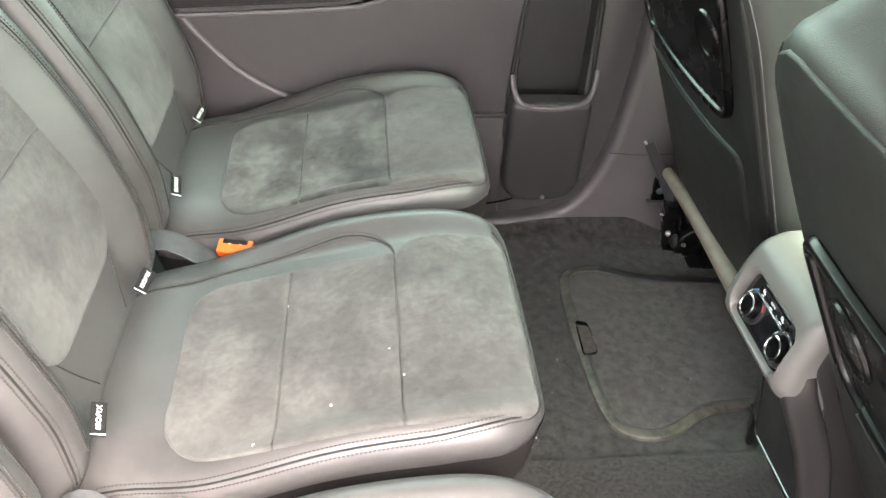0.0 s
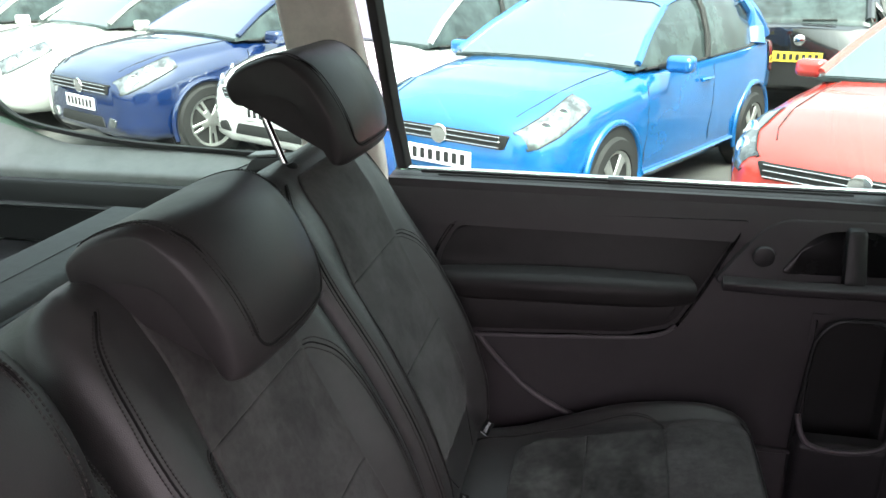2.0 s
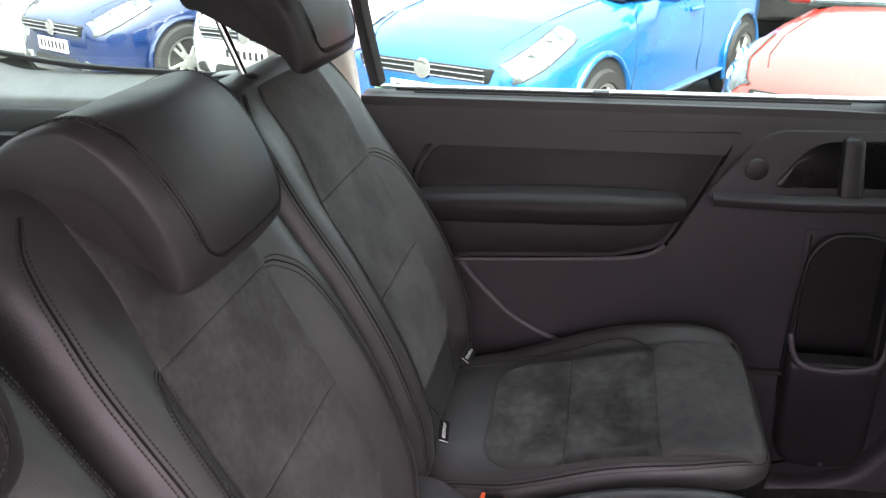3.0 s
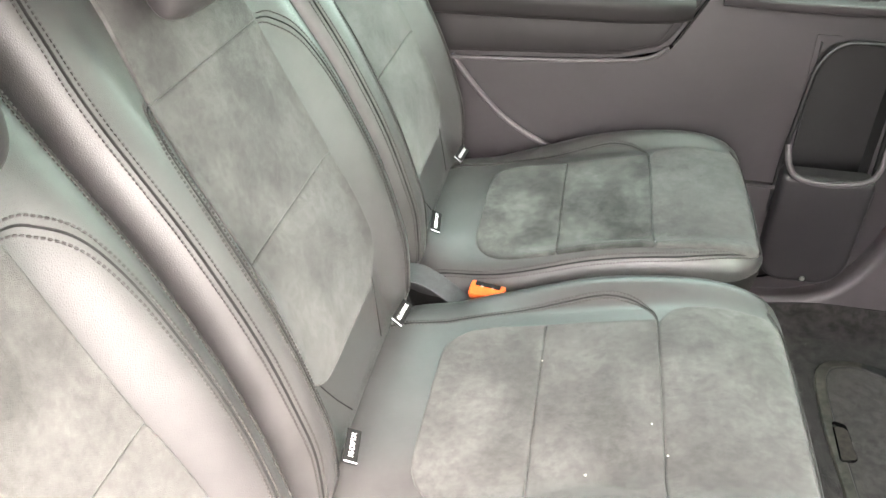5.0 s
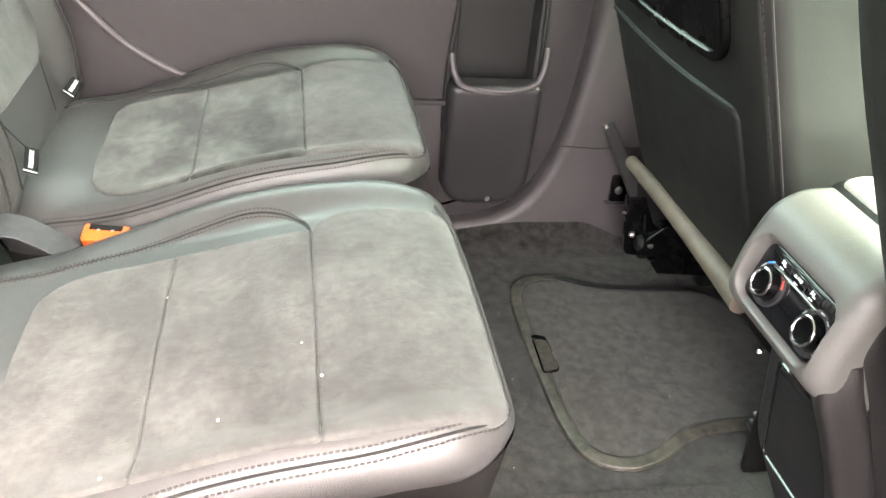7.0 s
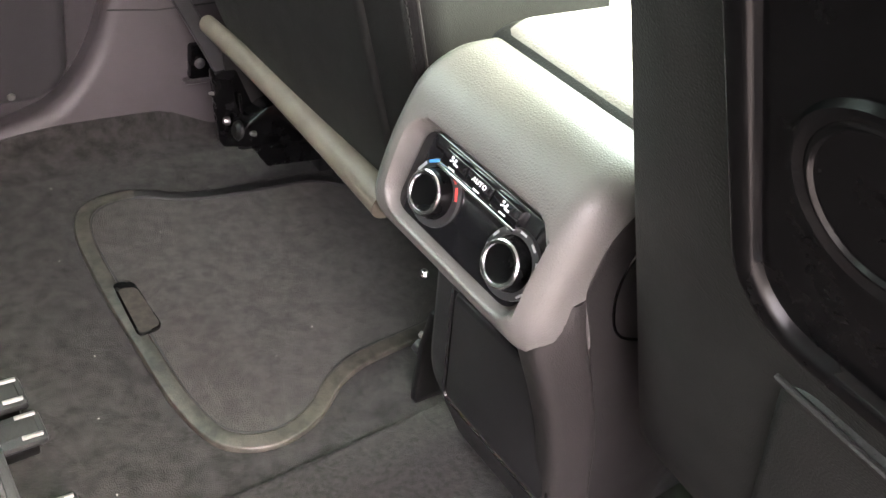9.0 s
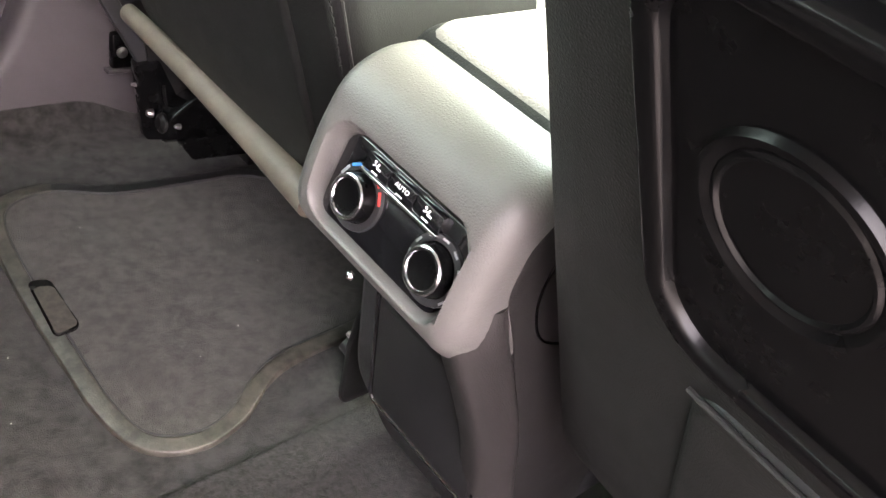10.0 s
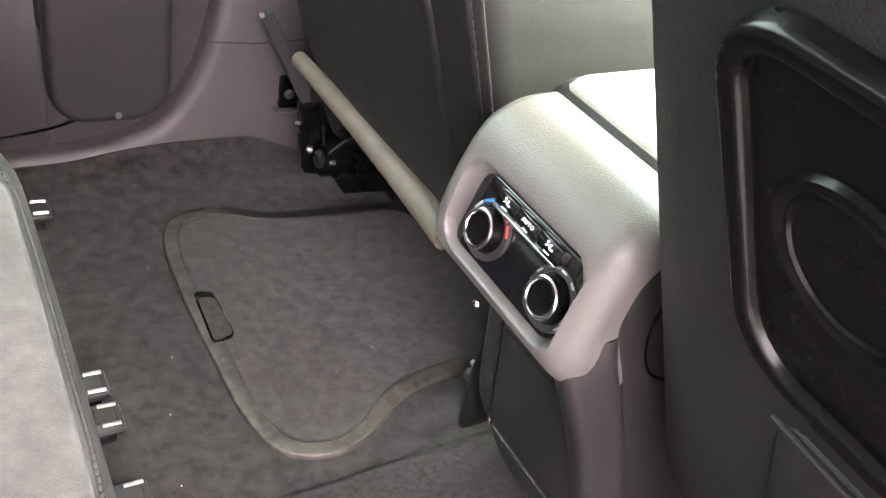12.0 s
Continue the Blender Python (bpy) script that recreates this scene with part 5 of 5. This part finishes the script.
    part("lower_roll", sweep(roll, lambda t: circle((0.0180 - 0.0070 * t) if inner < 0 else 0.014, 16, (0.0170 - 0.0055 * t) if inner < 0 else 0.012)), BAR_MAT, seat, "beige-grey padded roll")
    # cushion, seen only from behind and the side
    part("seat_cushion", Pad(0.245, 0.26, (0.04,) * 4, 0.03, lambda u, v: 0.03 * v, 0.14, lambda u, v, w: Vector((0.79 + v, y0 + u, 0.33 + w))).mesh(rings=6, n=8), LEATHER, seat)
    part("seat_frame", prism(rounded([(0.56, 0.075), (0.95, 0.055), (0.95, 0.16), (0.56, 0.17)], 0.02), "y", y0 - 0.20, y0 + 0.20, 0.008), BLACK_STEEL, seat)
    for s in (-1, 1):
        rail_x = 0.60
        part("rail", box((rail_x, y0 + s * 0.205 - 0.020, 0.0), (1.0, y0 + s * 0.205 + 0.020, 0.040), 0.004), BLACK_STEEL, seat)
        if s == inner:
            part("rail_cap", box((rail_x - 0.006, y0 + s * 0.205 - 0.024, 0.0), (rail_x + 0.032, y0 + s * 0.205 + 0.024, 0.048), 0.005), PLASTIC, seat)
            continue
        arm = prism(rounded([(0.448, 0.20), (0.462, 0.13), (0.475, 0.05), (0.56, 0.05), (0.60, 0.17), (0.52, 0.25), (0.455, 0.24)], 0.012), "y", y0 + s * 0.212 - 0.005, y0 + s * 0.212 + 0.005, 0.002)
        part("recliner_arm", arm, BLACK_STEEL, seat)
        part("bolt", moved(lathe([(0.0, 0.010), (0.006, 0.009), (0.009, 0.004), (0.013, 0.004), (0.014, 0.0)], 16), pose(0.482, y0 + s * 0.212 - 0.005, 0.088, 90, 0, 0)), STEEL, seat)
        # recliner mechanism: end plate, bushes, cross bar and foot
        my = y0 + s * 0.212
        part("end_plate", prism(rounded([(0.436, 0.176), (0.452, 0.062), (0.484, 0.056), (0.500, 0.110), (0.466, 0.180)], 0.006), "y", my - 0.006, my + 0.014, 0.002), TABLE_BLACK, seat, "black steel end plate")
        part("recliner_box", prism(rounded([(0.462, 0.078), (0.560, 0.070), (0.560, 0.140), (0.500, 0.136), (0.468, 0.112)], 0.008), "y", my - 0.040, my - 0.008, 0.004), TABLE_BLACK, seat, "black recliner housing")
        part("foot", prism(rounded([(0.496, 0.048), (0.60, 0.040), (0.60, 0.078), (0.500, 0.082)], 0.006), "y", my - 0.052, my + 0.010, 0.003), TABLE_BLACK, seat)
        part("bush", moved(lathe([(0.0, 0.012), (0.008, 0.012), (0.013, 0.008), (0.015, 0.0)], 18), pose(0.470, my - 0.024, 0.096, 0, -80, 0)), BLACK_STEEL, seat, "round black bush")
        for bx, by, bz, br in ((0.458, -0.008, 0.104, 0.006), (0.476, -0.052, 0.106, 0.0038), (0.442, 0.004, 0.142, 0.0026)):
            part("bolt", moved(lathe([(0.0, 0.008), (br * 0.6, 0.008), (br, 0.004), (br, 0.0)], 12), pose(bx, my + by, bz, 0, -80, 0)), STEEL, seat)
        part("wire", tube(smooth_line([(0.470, y0 + s * 0.200, 0.145), (0.476, y0 + s * 0.198, 0.115), (0.500, y0 + s * 0.196, 0.085), (0.53, y0 + s * 0.19, 0.07)], 5), 0.0022, 6), BLACK_STEEL, seat)
    # outer side shield edge
    outer = -inner
    shield = smooth_line([(0.380, y0 + outer * 0.222, 0.305), (0.396, y0 + outer * 0.221, 0.276), (0.430, y0 + outer * 0.220, 0.215), (0.470, y0 + outer * 0.218, 0.140)], 6)
    part("side_shield", sweep(shield, rounded([(-0.008, -0.010), (0.008, -0.010), (0.008, 0.010), (-0.008, 0.010)], 0.004)), PLASTIC, seat, "black side shield edge")
    part("seat_lever", tube([p + Vector((-0.008, -outer * 0.004, 0.002)) for p in shield[:13]], 0.0032, 8), LEVER, seat, "bright seat lever")
    return seat


front_seat(0.348, -1, (0.455, 0, 0.245), 21.0, 0.345, 0.535, 0.200, 0.290, 0.260, 0.200, "dark leather front passenger seat seen from behind, with map pocket")
front_seat(-0.410, 1, (0.440, 0, 0.245), 27.0, 0.306, 0.462, 0.160, 0.268, 0.245, 0.128, "dark leather driver seat seen from behind, folding table closed")


# ---- the car park outside ----
GROUND_Z = -0.50
bm = bmesh.new()
GRID = 40
verts = [[bm.verts.new((-400 + 800 * i / GRID, -400 + 800 * j / GRID, GROUND_Z)) for j in range(GRID + 1)] for i in range(GRID + 1)]
for i in range(GRID):
    for j in range(GRID):
        bm.faces.new((verts[i][j], verts[i + 1][j], verts[i + 1][j + 1], verts[i][j + 1]))
structure("ground", bm, ASPHALT, "grey asphalt of the dealer's car park", "ground")

CAR_GLASS = material("car window glass", (0.05, 0.065, 0.062), 0.02, coat=1.0, spec=1.0, ior=2.0)
SIDE_GLASS = material("side window glass", (0.035, 0.050, 0.050), 0.05, spec=0.5, blotch=0.5, blotch_size=0.25)
LIGHT_GLASS = material("headlight glass", (0.13, 0.14, 0.145), 0.12, metal=0.5, coat=1.0, blotch=0.6, blotch_size=0.06)
TAIL_RED = material("tail light", (0.35, 0.02, 0.02), 0.15, coat=1.0)
ALLOY = material("alloy", (0.62, 0.62, 0.61), 0.3, metal=0.8, blotch=0.1, blotch_size=0.05)
PLATE_WHITE = material("white plate", (0.8, 0.8, 0.8), 0.4)
PLATE_YELLOW = material("yellow plate", (0.75, 0.55, 0.05), 0.4)
CARD = material("white card", (0.85, 0.85, 0.85), 0.7)


def paint(name, color, metal=0.35):
    return material(name, color, 0.25, metal=metal, coat=1.0, coat_ior=1.75, blotch=0.06, blotch_size=0.5)


BODY_STATIONS = [(0.0, 0.60, 0.30, 0.63, 0.71), (-0.05, 0.70, 0.24, 0.66, 0.76), (-0.20, 0.79, 0.19, 0.73, 0.84), (-0.45, 0.83, 0.18, 0.80, 0.915), (-0.80, 0.84, 0.18, 0.86, 0.97), (-1.20, 0.84, 0.18, 0.92, 1.01),
                 (-2.0, 0.84, 0.18, 0.95, 0.99), (-3.0, 0.845, 0.19, 0.98, 1.01), (-3.55, 0.81, 0.22, 1.00, 1.03), (-3.85, 0.74, 0.28, 0.98, 1.01), (-3.95, 0.62, 0.34, 0.92, 0.97)]


def station(x, k):
    xs = [s[0] for s in BODY_STATIONS]
    return float(np.interp(-x, [-v for v in xs], [s[k] for s in BODY_STATIONS]))


def half_section(x):
    w, zb, zs, zt = (station(x, k) for k in (1, 2, 3, 4))
    h = zs - zb
    return [(0.0, zb), (0.75 * w, zb), (0.94 * w, zb + 0.04), (0.985 * w, zb + 0.14 * h), (0.975 * w, zb + 0.30 * h), (1.0 * w, zb + 0.52 * h), (0.995 * w, zb + 0.80 * h), (0.965 * w, zs), (0.90 * w, zs + 0.45 * (zt - zs)), (0.72 * w, zt - 0.012), (0.40 * w, zt), (0.0, zt + 0.006)]


def body_point(x, s, side=1, proud=0.0):
    sec = half_section(x)
    lens = [0.0]
    for a, b in zip(sec, sec[1:]):
        lens.append(lens[-1] + math.hypot(b[0] - a[0], b[1] - a[1]))
    d = s * lens[-1]
    y, z = float(np.interp(d, lens, [p[0] for p in sec])), float(np.interp(d, lens, [p[1] for p in sec]))
    return Vector((x, side * (y + proud), z + proud * 0.6))


def body_patch(x0, x1, s0, s1, side, proud, n=18):
    """A panel laid on the body between two stations; s0, s1: (front, rear) limits round the section."""
    bm = bmesh.new()
    g = []
    for i in range(n + 1):
        t = i / n
        x = x0 + (x1 - x0) * t
        a, b = s0[0] + (s0[1] - s0[0]) * t, s1[0] + (s1[1] - s1[0]) * t
        g.append([bm.verts.new(body_point(x, a + (b - a) * j / 6, side, proud)) for j in range(7)])
    for i in range(n):
        for j in range(6):
            bm.faces.new((g[i][j], g[i + 1][j], g[i + 1][j + 1], g[i][j + 1]))
    return bm


ROOF = [(-1.12, 1.005), (-1.45, 1.21), (-1.80, 1.385), (-2.10, 1.445), (-2.60, 1.462), (-3.15, 1.425), (-3.42, 1.36), (-3.70, 1.13), (-3.84, 1.0)]


def roof_z(x):
    pts = sorted(ROOF)
    return float(np.interp(x, [p[0] for p in pts], [p[1] for p in pts]))


def house_section(x, grow=0.0):
    belt = station(x, 4) - 0.02
    top = max(roof_z(x), belt + 0.01)
    w = station(x, 1) * 0.93 - 0.01
    h = top - belt
    wt = w - 0.42 * h
    return [(w + grow, belt), (w - 0.10 * h + grow, belt + 0.35 * h), (w - 0.26 * h + grow, belt + 0.72 * h), (wt + grow * 0.8, belt + 0.92 * h + grow * 0.5), (wt - 0.08, top + grow), (wt * 0.5, top + 0.012 + grow), (0, top + 0.016 + grow)]


def loft_halves(sections, cap=True):
    bm = bmesh.new()
    rings = []
    for x, sec in sections:
        left = [bm.verts.new((x, p[0], p[1])) for p in sec]
        right = [bm.verts.new((x, -p[0], p[1])) for p in reversed(sec) if p[0] > 1e-6]
        rings.append(left + right)
    k = len(rings[0])
    for a, b in zip(rings, rings[1:]):
        for j in range(k):
            bm.faces.new((a[j], a[(j + 1) % k], b[(j + 1) % k], b[j]))
    if cap:
        bm.faces.new(rings[0])
        bm.faces.new(rings[-1])
    return bm


def wheel(parent, x, y, r, spokes, twin=False):
    s = 1 if y > 0 else -1
    turn = pose(x, y, r, -90 * s, 0, 0)
    wh = part("wheel", moved(lathe([(r * 0.68, -0.09), (r * 0.93, -0.095), (r * 0.995, -0.07), (r, 0.0), (r * 0.995, 0.07), (r * 0.93, 0.097), (r * 0.72, 0.10), (r * 0.68, 0.08), (r * 0.68, -0.09)], 40, False), turn), RUBBER, parent, "black tyre")
    part("rim_barrel", moved(lathe([(r * 0.69, 0.085), (r * 0.66, 0.085), (r * 0.62, -0.02), (0.0, -0.02)], 32, False), turn), BLACK_STEEL, wh)
    part("rim_edge", moved(lathe([(r * 0.62, 0.080), (r * 0.69, 0.095), (r * 0.70, 0.085), (r * 0.62, 0.068), (r * 0.62, 0.080)], 36, False), turn), ALLOY, wh)
    part("hub", moved(lathe([(0.0, 0.082), (0.055, 0.080), (0.07, 0.06), (0.07, 0.0)], 20), turn), ALLOY, wh)
    for k in range(spokes):
        a = 360 / spokes * k + 90
        fork = [(r * 0.64, -0.016), (0.34 * r, -0.010), (0.34 * r, 0.010), (r * 0.64, 0.016)] if twin else []
        sp = prism([(0.04, -0.030), (r * 0.64, -0.046)] + fork + [(r * 0.64, 0.046), (0.04, 0.030)], "z", 0.045, 0.080, 0.006, 1, side=1)
        part("spoke", moved(sp, turn @ pose(0, 0, 0, 0, 0, a)), ALLOY, wh)
    return wh


def hatchback(label, color, at, heading, spokes=5, grille="bars", rear_plate=False, mirror=None, stretch=1.0, wheel_r=0.305, price=False):
    """heading: degrees of the way the nose points, from +x. at: ground point below the middle of the nose."""
    car = thing("parked_car", label, "car", "parked cars", pose(at[0], at[1], GROUND_Z, 0, 0, heading) @ Matrix.Diagonal((stretch, 1, 1, 1)))
    xs = sorted(set([s[0] for s in BODY_STATIONS] + [-0.1 * k for k in range(1, 39)]), reverse=True)
    part("body", loft_halves([(x, half_section(x)) for x in xs]), color, car, sharp=50)
    gx = [-1.12 - 0.068 * k for k in range(41)]
    part("windows", loft_halves([(x, house_section(x)) for x in gx]), SIDE_GLASS, car, "dark tinted window glass", sharp=50)
    bm = bmesh.new()
    rows = []
    for x in [-1.13 - 0.0335 * k for k in range(21)]:
        pts = house_section(x, 0.004)[3:]
        rows.append([bm.verts.new((x, y, z)) for y, z in pts] + [bm.verts.new((x, -y, z)) for y, z in reversed(pts[:-1])])
    for a, b in zip(rows, rows[1:]):
        for j in range(len(a) - 1):
            bm.faces.new((a[j], a[j + 1], b[j + 1], b[j]))
    part("windscreen", bm, CAR_GLASS, car, "reflecting windscreen")
    # roof skin and pillars
    rx = [-1.80 - 0.0875 * k for k in range(20)]
    bm = bmesh.new()
    rows = []
    for x in rx:
        sec = house_section(x, 0.012)
        pts = [(p[0], p[1]) for p in sec[3:]]
        rows.append([bm.verts.new((x, y, z)) for y, z in pts] + [bm.verts.new((x, -y, z)) for y, z in reversed(pts[:-1])])
    for a, b in zip(rows, rows[1:]):
        for j in range(len(a) - 1):
            bm.faces.new((a[j], a[j + 1], b[j + 1], b[j]))
    part("roof", bm, color, car)
    for s in (-1, 1):
        def on(x, k, g=0.008):
            p = house_section(x, g)[k]
            return Vector((x, s * p[0], p[1]))
        a_line = [on(-1.16 - 0.066 * k, 3) for k in range(11)]
        part("pillar", tube(a_line, 0.026, 8), color, car)
        part("pillar", sweep([on(-2.28, 0), on(-2.33, 1), on(-2.37, 2), on(-2.40, 3)], circle(0.03, 8)), RUBBER, car)
        rear = [Vector((-3.30, s * house_section(-3.3, 0.006)[0][0], house_section(-3.3)[0][1])), on(-3.36, 1), on(-3.34, 2), on(-3.28, 3)]
        part("pillar", sweep(rear, circle(0.10, 10, 0.05)), color, car)
        part("pillar", tube([on(-3.30 - 0.06 * k, 3) for k in range(9)], 0.05, 8), color, car)
        part("belt_line", tube([on(-1.25 - 0.1 * k, 0) for k in range(24)], 0.012, 6), RUBBER, car)
        for wx in (-0.76, -3.22):
            w_out = station(wx, 1)
            part("wheel_arch", moved(lathe([(0.0, 0.0), (0.365, 0.0), (0.365, -0.10), (0.0, -0.10)], 40), pose(wx, s * (w_out + 0.004), 0.325, -90 * s, 0, 0)), RUBBER, car)
            lip = [Vector((wx + 0.372 * math.cos(radians(a)), s * (w_out + 0.004), 0.325 + 0.372 * math.sin(radians(a)))) for a in range(-20, 201, 10)]
            part("arch_lip", tube(lip, 0.022, 8, up=(0, 1, 0)), color, car)
            wheel(car, wx, s * (w_out - 0.068), wheel_r, spokes, grille == "mesh")
        lamp = part("headlight", body_patch(-0.03, -0.50, (0.575, 0.632), (0.672, 0.706), s, 0.008), LIGHT_GLASS, car, "clear headlight")
        for x, v in ((-0.14, 0.632), (-0.28, 0.650)):
            part("reflector", moved(lathe([(0.0, 0.010), (0.022, 0.012), (0.040, 0.018), (0.046, 0.014), (0.048, 0.0)], 20), Matrix.Translation(body_point(x, v, s, 0.0)) @ Vector((0.75, s * 0.6, 0.35)).to_track_quat("Z", "Y").to_matrix().to_4x4()), CHROME, lamp)
        edge = [body_point(-0.03 - 0.47 * k / 12, 0.575 + 0.057 * k / 12, s, 0.007) for k in range(13)] + [body_point(-0.50 + 0.47 * k / 12, 0.706 - 0.034 * k / 12, s, 0.007) for k in range(13)]
        part("lamp_seal", tube(edge, 0.0045, 6, closed=True), RUBBER, lamp)
        part("sill_strip", sweep([Vector((x, s * (station(x, 1) * 0.985 + 0.004), station(x, 2) + 0.10)) for x in (-1.2, -2.0, -2.8)], circle(0.016, 6)), color, car)
        mir = part("mirror", moved(Pad(0.095, 0.058, (0.04,) * 4, 0.04, lambda u, v: 0.05, 0.06, lambda u, v, w: Vector((w, u, v))).mesh(rings=4, n=5, nc=4, bottom=True), pose(-1.42, s * 0.945, 1.015)), mirror or color, car, "door mirror")
        part("mirror_foot", tube([(-1.42, s * 0.80, 0.99), (-1.41, s * 0.92, 1.01)], 0.022, 8), RUBBER, mir)
        part("door_handle", tube(smooth_line([(-2.05, s * 0.850, 0.835), (-2.12, s * 0.872, 0.84), (-2.22, s * 0.868, 0.842)], 4), 0.014, 8), color, car)
        part("door_joint", tube([body_point(-2.32, 0.28 + 0.04 * k, s, 0.0) for k in range(11)], 0.004, 5), RUBBER, car)
        part("door_joint", tube([body_point(-1.22, 0.28 + 0.04 * k, s, 0.0) for k in range(11)], 0.004, 5), RUBBER, car)
        part("tail_light", body_patch(-3.60, -3.93, (0.56, 0.52), (0.68, 0.66), s, 0.014), TAIL_RED, car, "red tail light")
        part("bonnet_joint", tube([body_point(-0.12 - 0.1 * k, 0.735, s, 0.0) for k in range(11)], 0.005, 5), RUBBER, car)
        fog = prism(rounded([(s * 0.45, 0.325), (s * 0.58, 0.335), (s * 0.59, 0.40), (s * 0.50, 0.415)], 0.02), "x", -0.05, 0.012, 0.004)
        part("fog_light", fog, LIGHT_GLASS if grille == "mesh" else RUBBER, car)
        wiper = [(-1.14, s * 0.10 + 0.15, 1.005), (-1.165, s * 0.10 - 0.15, 1.035), (-1.15, s * 0.10 - 0.42, 1.022)]
        part("wiper", tube(smooth_line(wiper, 5), 0.010, 6), RUBBER, car)
    part("upper_grille", prism(rounded([(-0.50, 0.600), (0.50, 0.600), (0.54, 0.690), (-0.54, 0.690)], 0.02), "x", -0.05, 0.008, 0.004), RUBBER, car)
    for z in (0.612, 0.645, 0.676):
        part("grille_bar", box((0.004, -0.50, z - 0.004), (0.016, 0.47, z + 0.004), 0.002, 1), CHROME, car)
    part("lower_grille", prism(rounded([(-0.40, 0.315), (0.40, 0.315), (0.36, 0.405), (-0.36, 0.405)], 0.02), "x", -0.05, 0.010, 0.004), RUBBER, car)
    part("badge", moved(lathe([(0.0, 0.012), (0.045, 0.012), (0.060, 0.008), (0.064, 0.0)], 28), pose(0.012, 0, 0.645, 0, 90, 0)), CHROME, car, "round chrome badge")
    plate = part("number_plate", box((0.008, -0.26, 0.445), (0.018, 0.26, 0.556), 0.003, 1), PLATE_WHITE, car, "white plate with dark bars")
    for k in range(7):
        y = -0.20 + k * 0.066
        part("plate_bar", box((0.018, y - 0.018, 0.468), (0.0195, y + 0.018, 0.534)), RUBBER, plate, smooth=False)
    back = part("number_plate", box((-3.968, -0.26, 0.60), (-3.95, 0.26, 0.71), 0.003, 1), PLATE_YELLOW, car, "yellow plate with dark bars")
    for k in range(7):
        y = -0.20 + k * 0.066
        part("plate_bar", box((-3.9695, y - 0.018, 0.623), (-3.968, y + 0.018, 0.689)), RUBBER, back, smooth=False)
    part("rear_wiper", tube([(-3.83, 0.0, 1.05), (-3.82, -0.35, 1.06)], 0.010, 6), RUBBER, car)
    part("rear_badge", moved(lathe([(0.0, 0.012), (0.04, 0.012), (0.06, 0.0)], 24), pose(-3.955, 0, 0.84, 0, -90, 0)), CHROME, car)
    if price:
        card = box((-0.004, -0.24, -0.12), (0.004, 0.24, 0.12), 0.002, 1)
        turn = pose(-1.345, 0.30, 1.20, 0, -55, 0)
        sheet = part("price_card", moved(card, turn), CARD, car, "white price card behind the windscreen")
        for k in range(4):
            part("card_bar", moved(box((0.004, -0.16 + k * 0.09, -0.06), (0.0055, -0.10 + k * 0.09, 0.03)), turn), RUBBER, sheet, smooth=False)
    return car


BLUE = paint("bright blue paint", (0.0, 0.145, 0.43), 0.3)
NAVY = paint("dark blue paint", (0.003, 0.018, 0.080), 0.2)
RED = paint("red paint", (0.62, 0.045, 0.03), 0.0)
SILVER = paint("silver grey paint", (0.42, 0.43, 0.41), 0.1)
WHITE_P = paint("white paint", (0.78, 0.78, 0.76), 0.0)
BLACK_P = paint("black paint", (0.010, 0.010, 0.011), 0.0)
hatchback("bright blue small hatchback parked outside the window", BLUE, (-1.352, 4.36), 242.5)
hatchback("red hatchback parked outside next to the blue car", RED, (0.93, 3.46), 235)
hatchback("dark blue hatchback with pale alloy wheels parked outside", NAVY, (-4.90, 5.80), 240, grille="mesh", wheel_r=0.325)
hatchback("silver grey hatchback parked beside the dark blue car", SILVER, (-6.80, 6.75), 242)
hatchback("white hatchback with black door mirrors parked outside", WHITE_P, (-3.0, 5.45), 245, mirror=RUBBER)
hatchback("white hatchback parked at the end of the row", WHITE_P, (-8.6, 7.2), 245)
hatchback("black hatchback parked further back, tail towards the car", BLACK_P, (2.67, 13.1), 75)
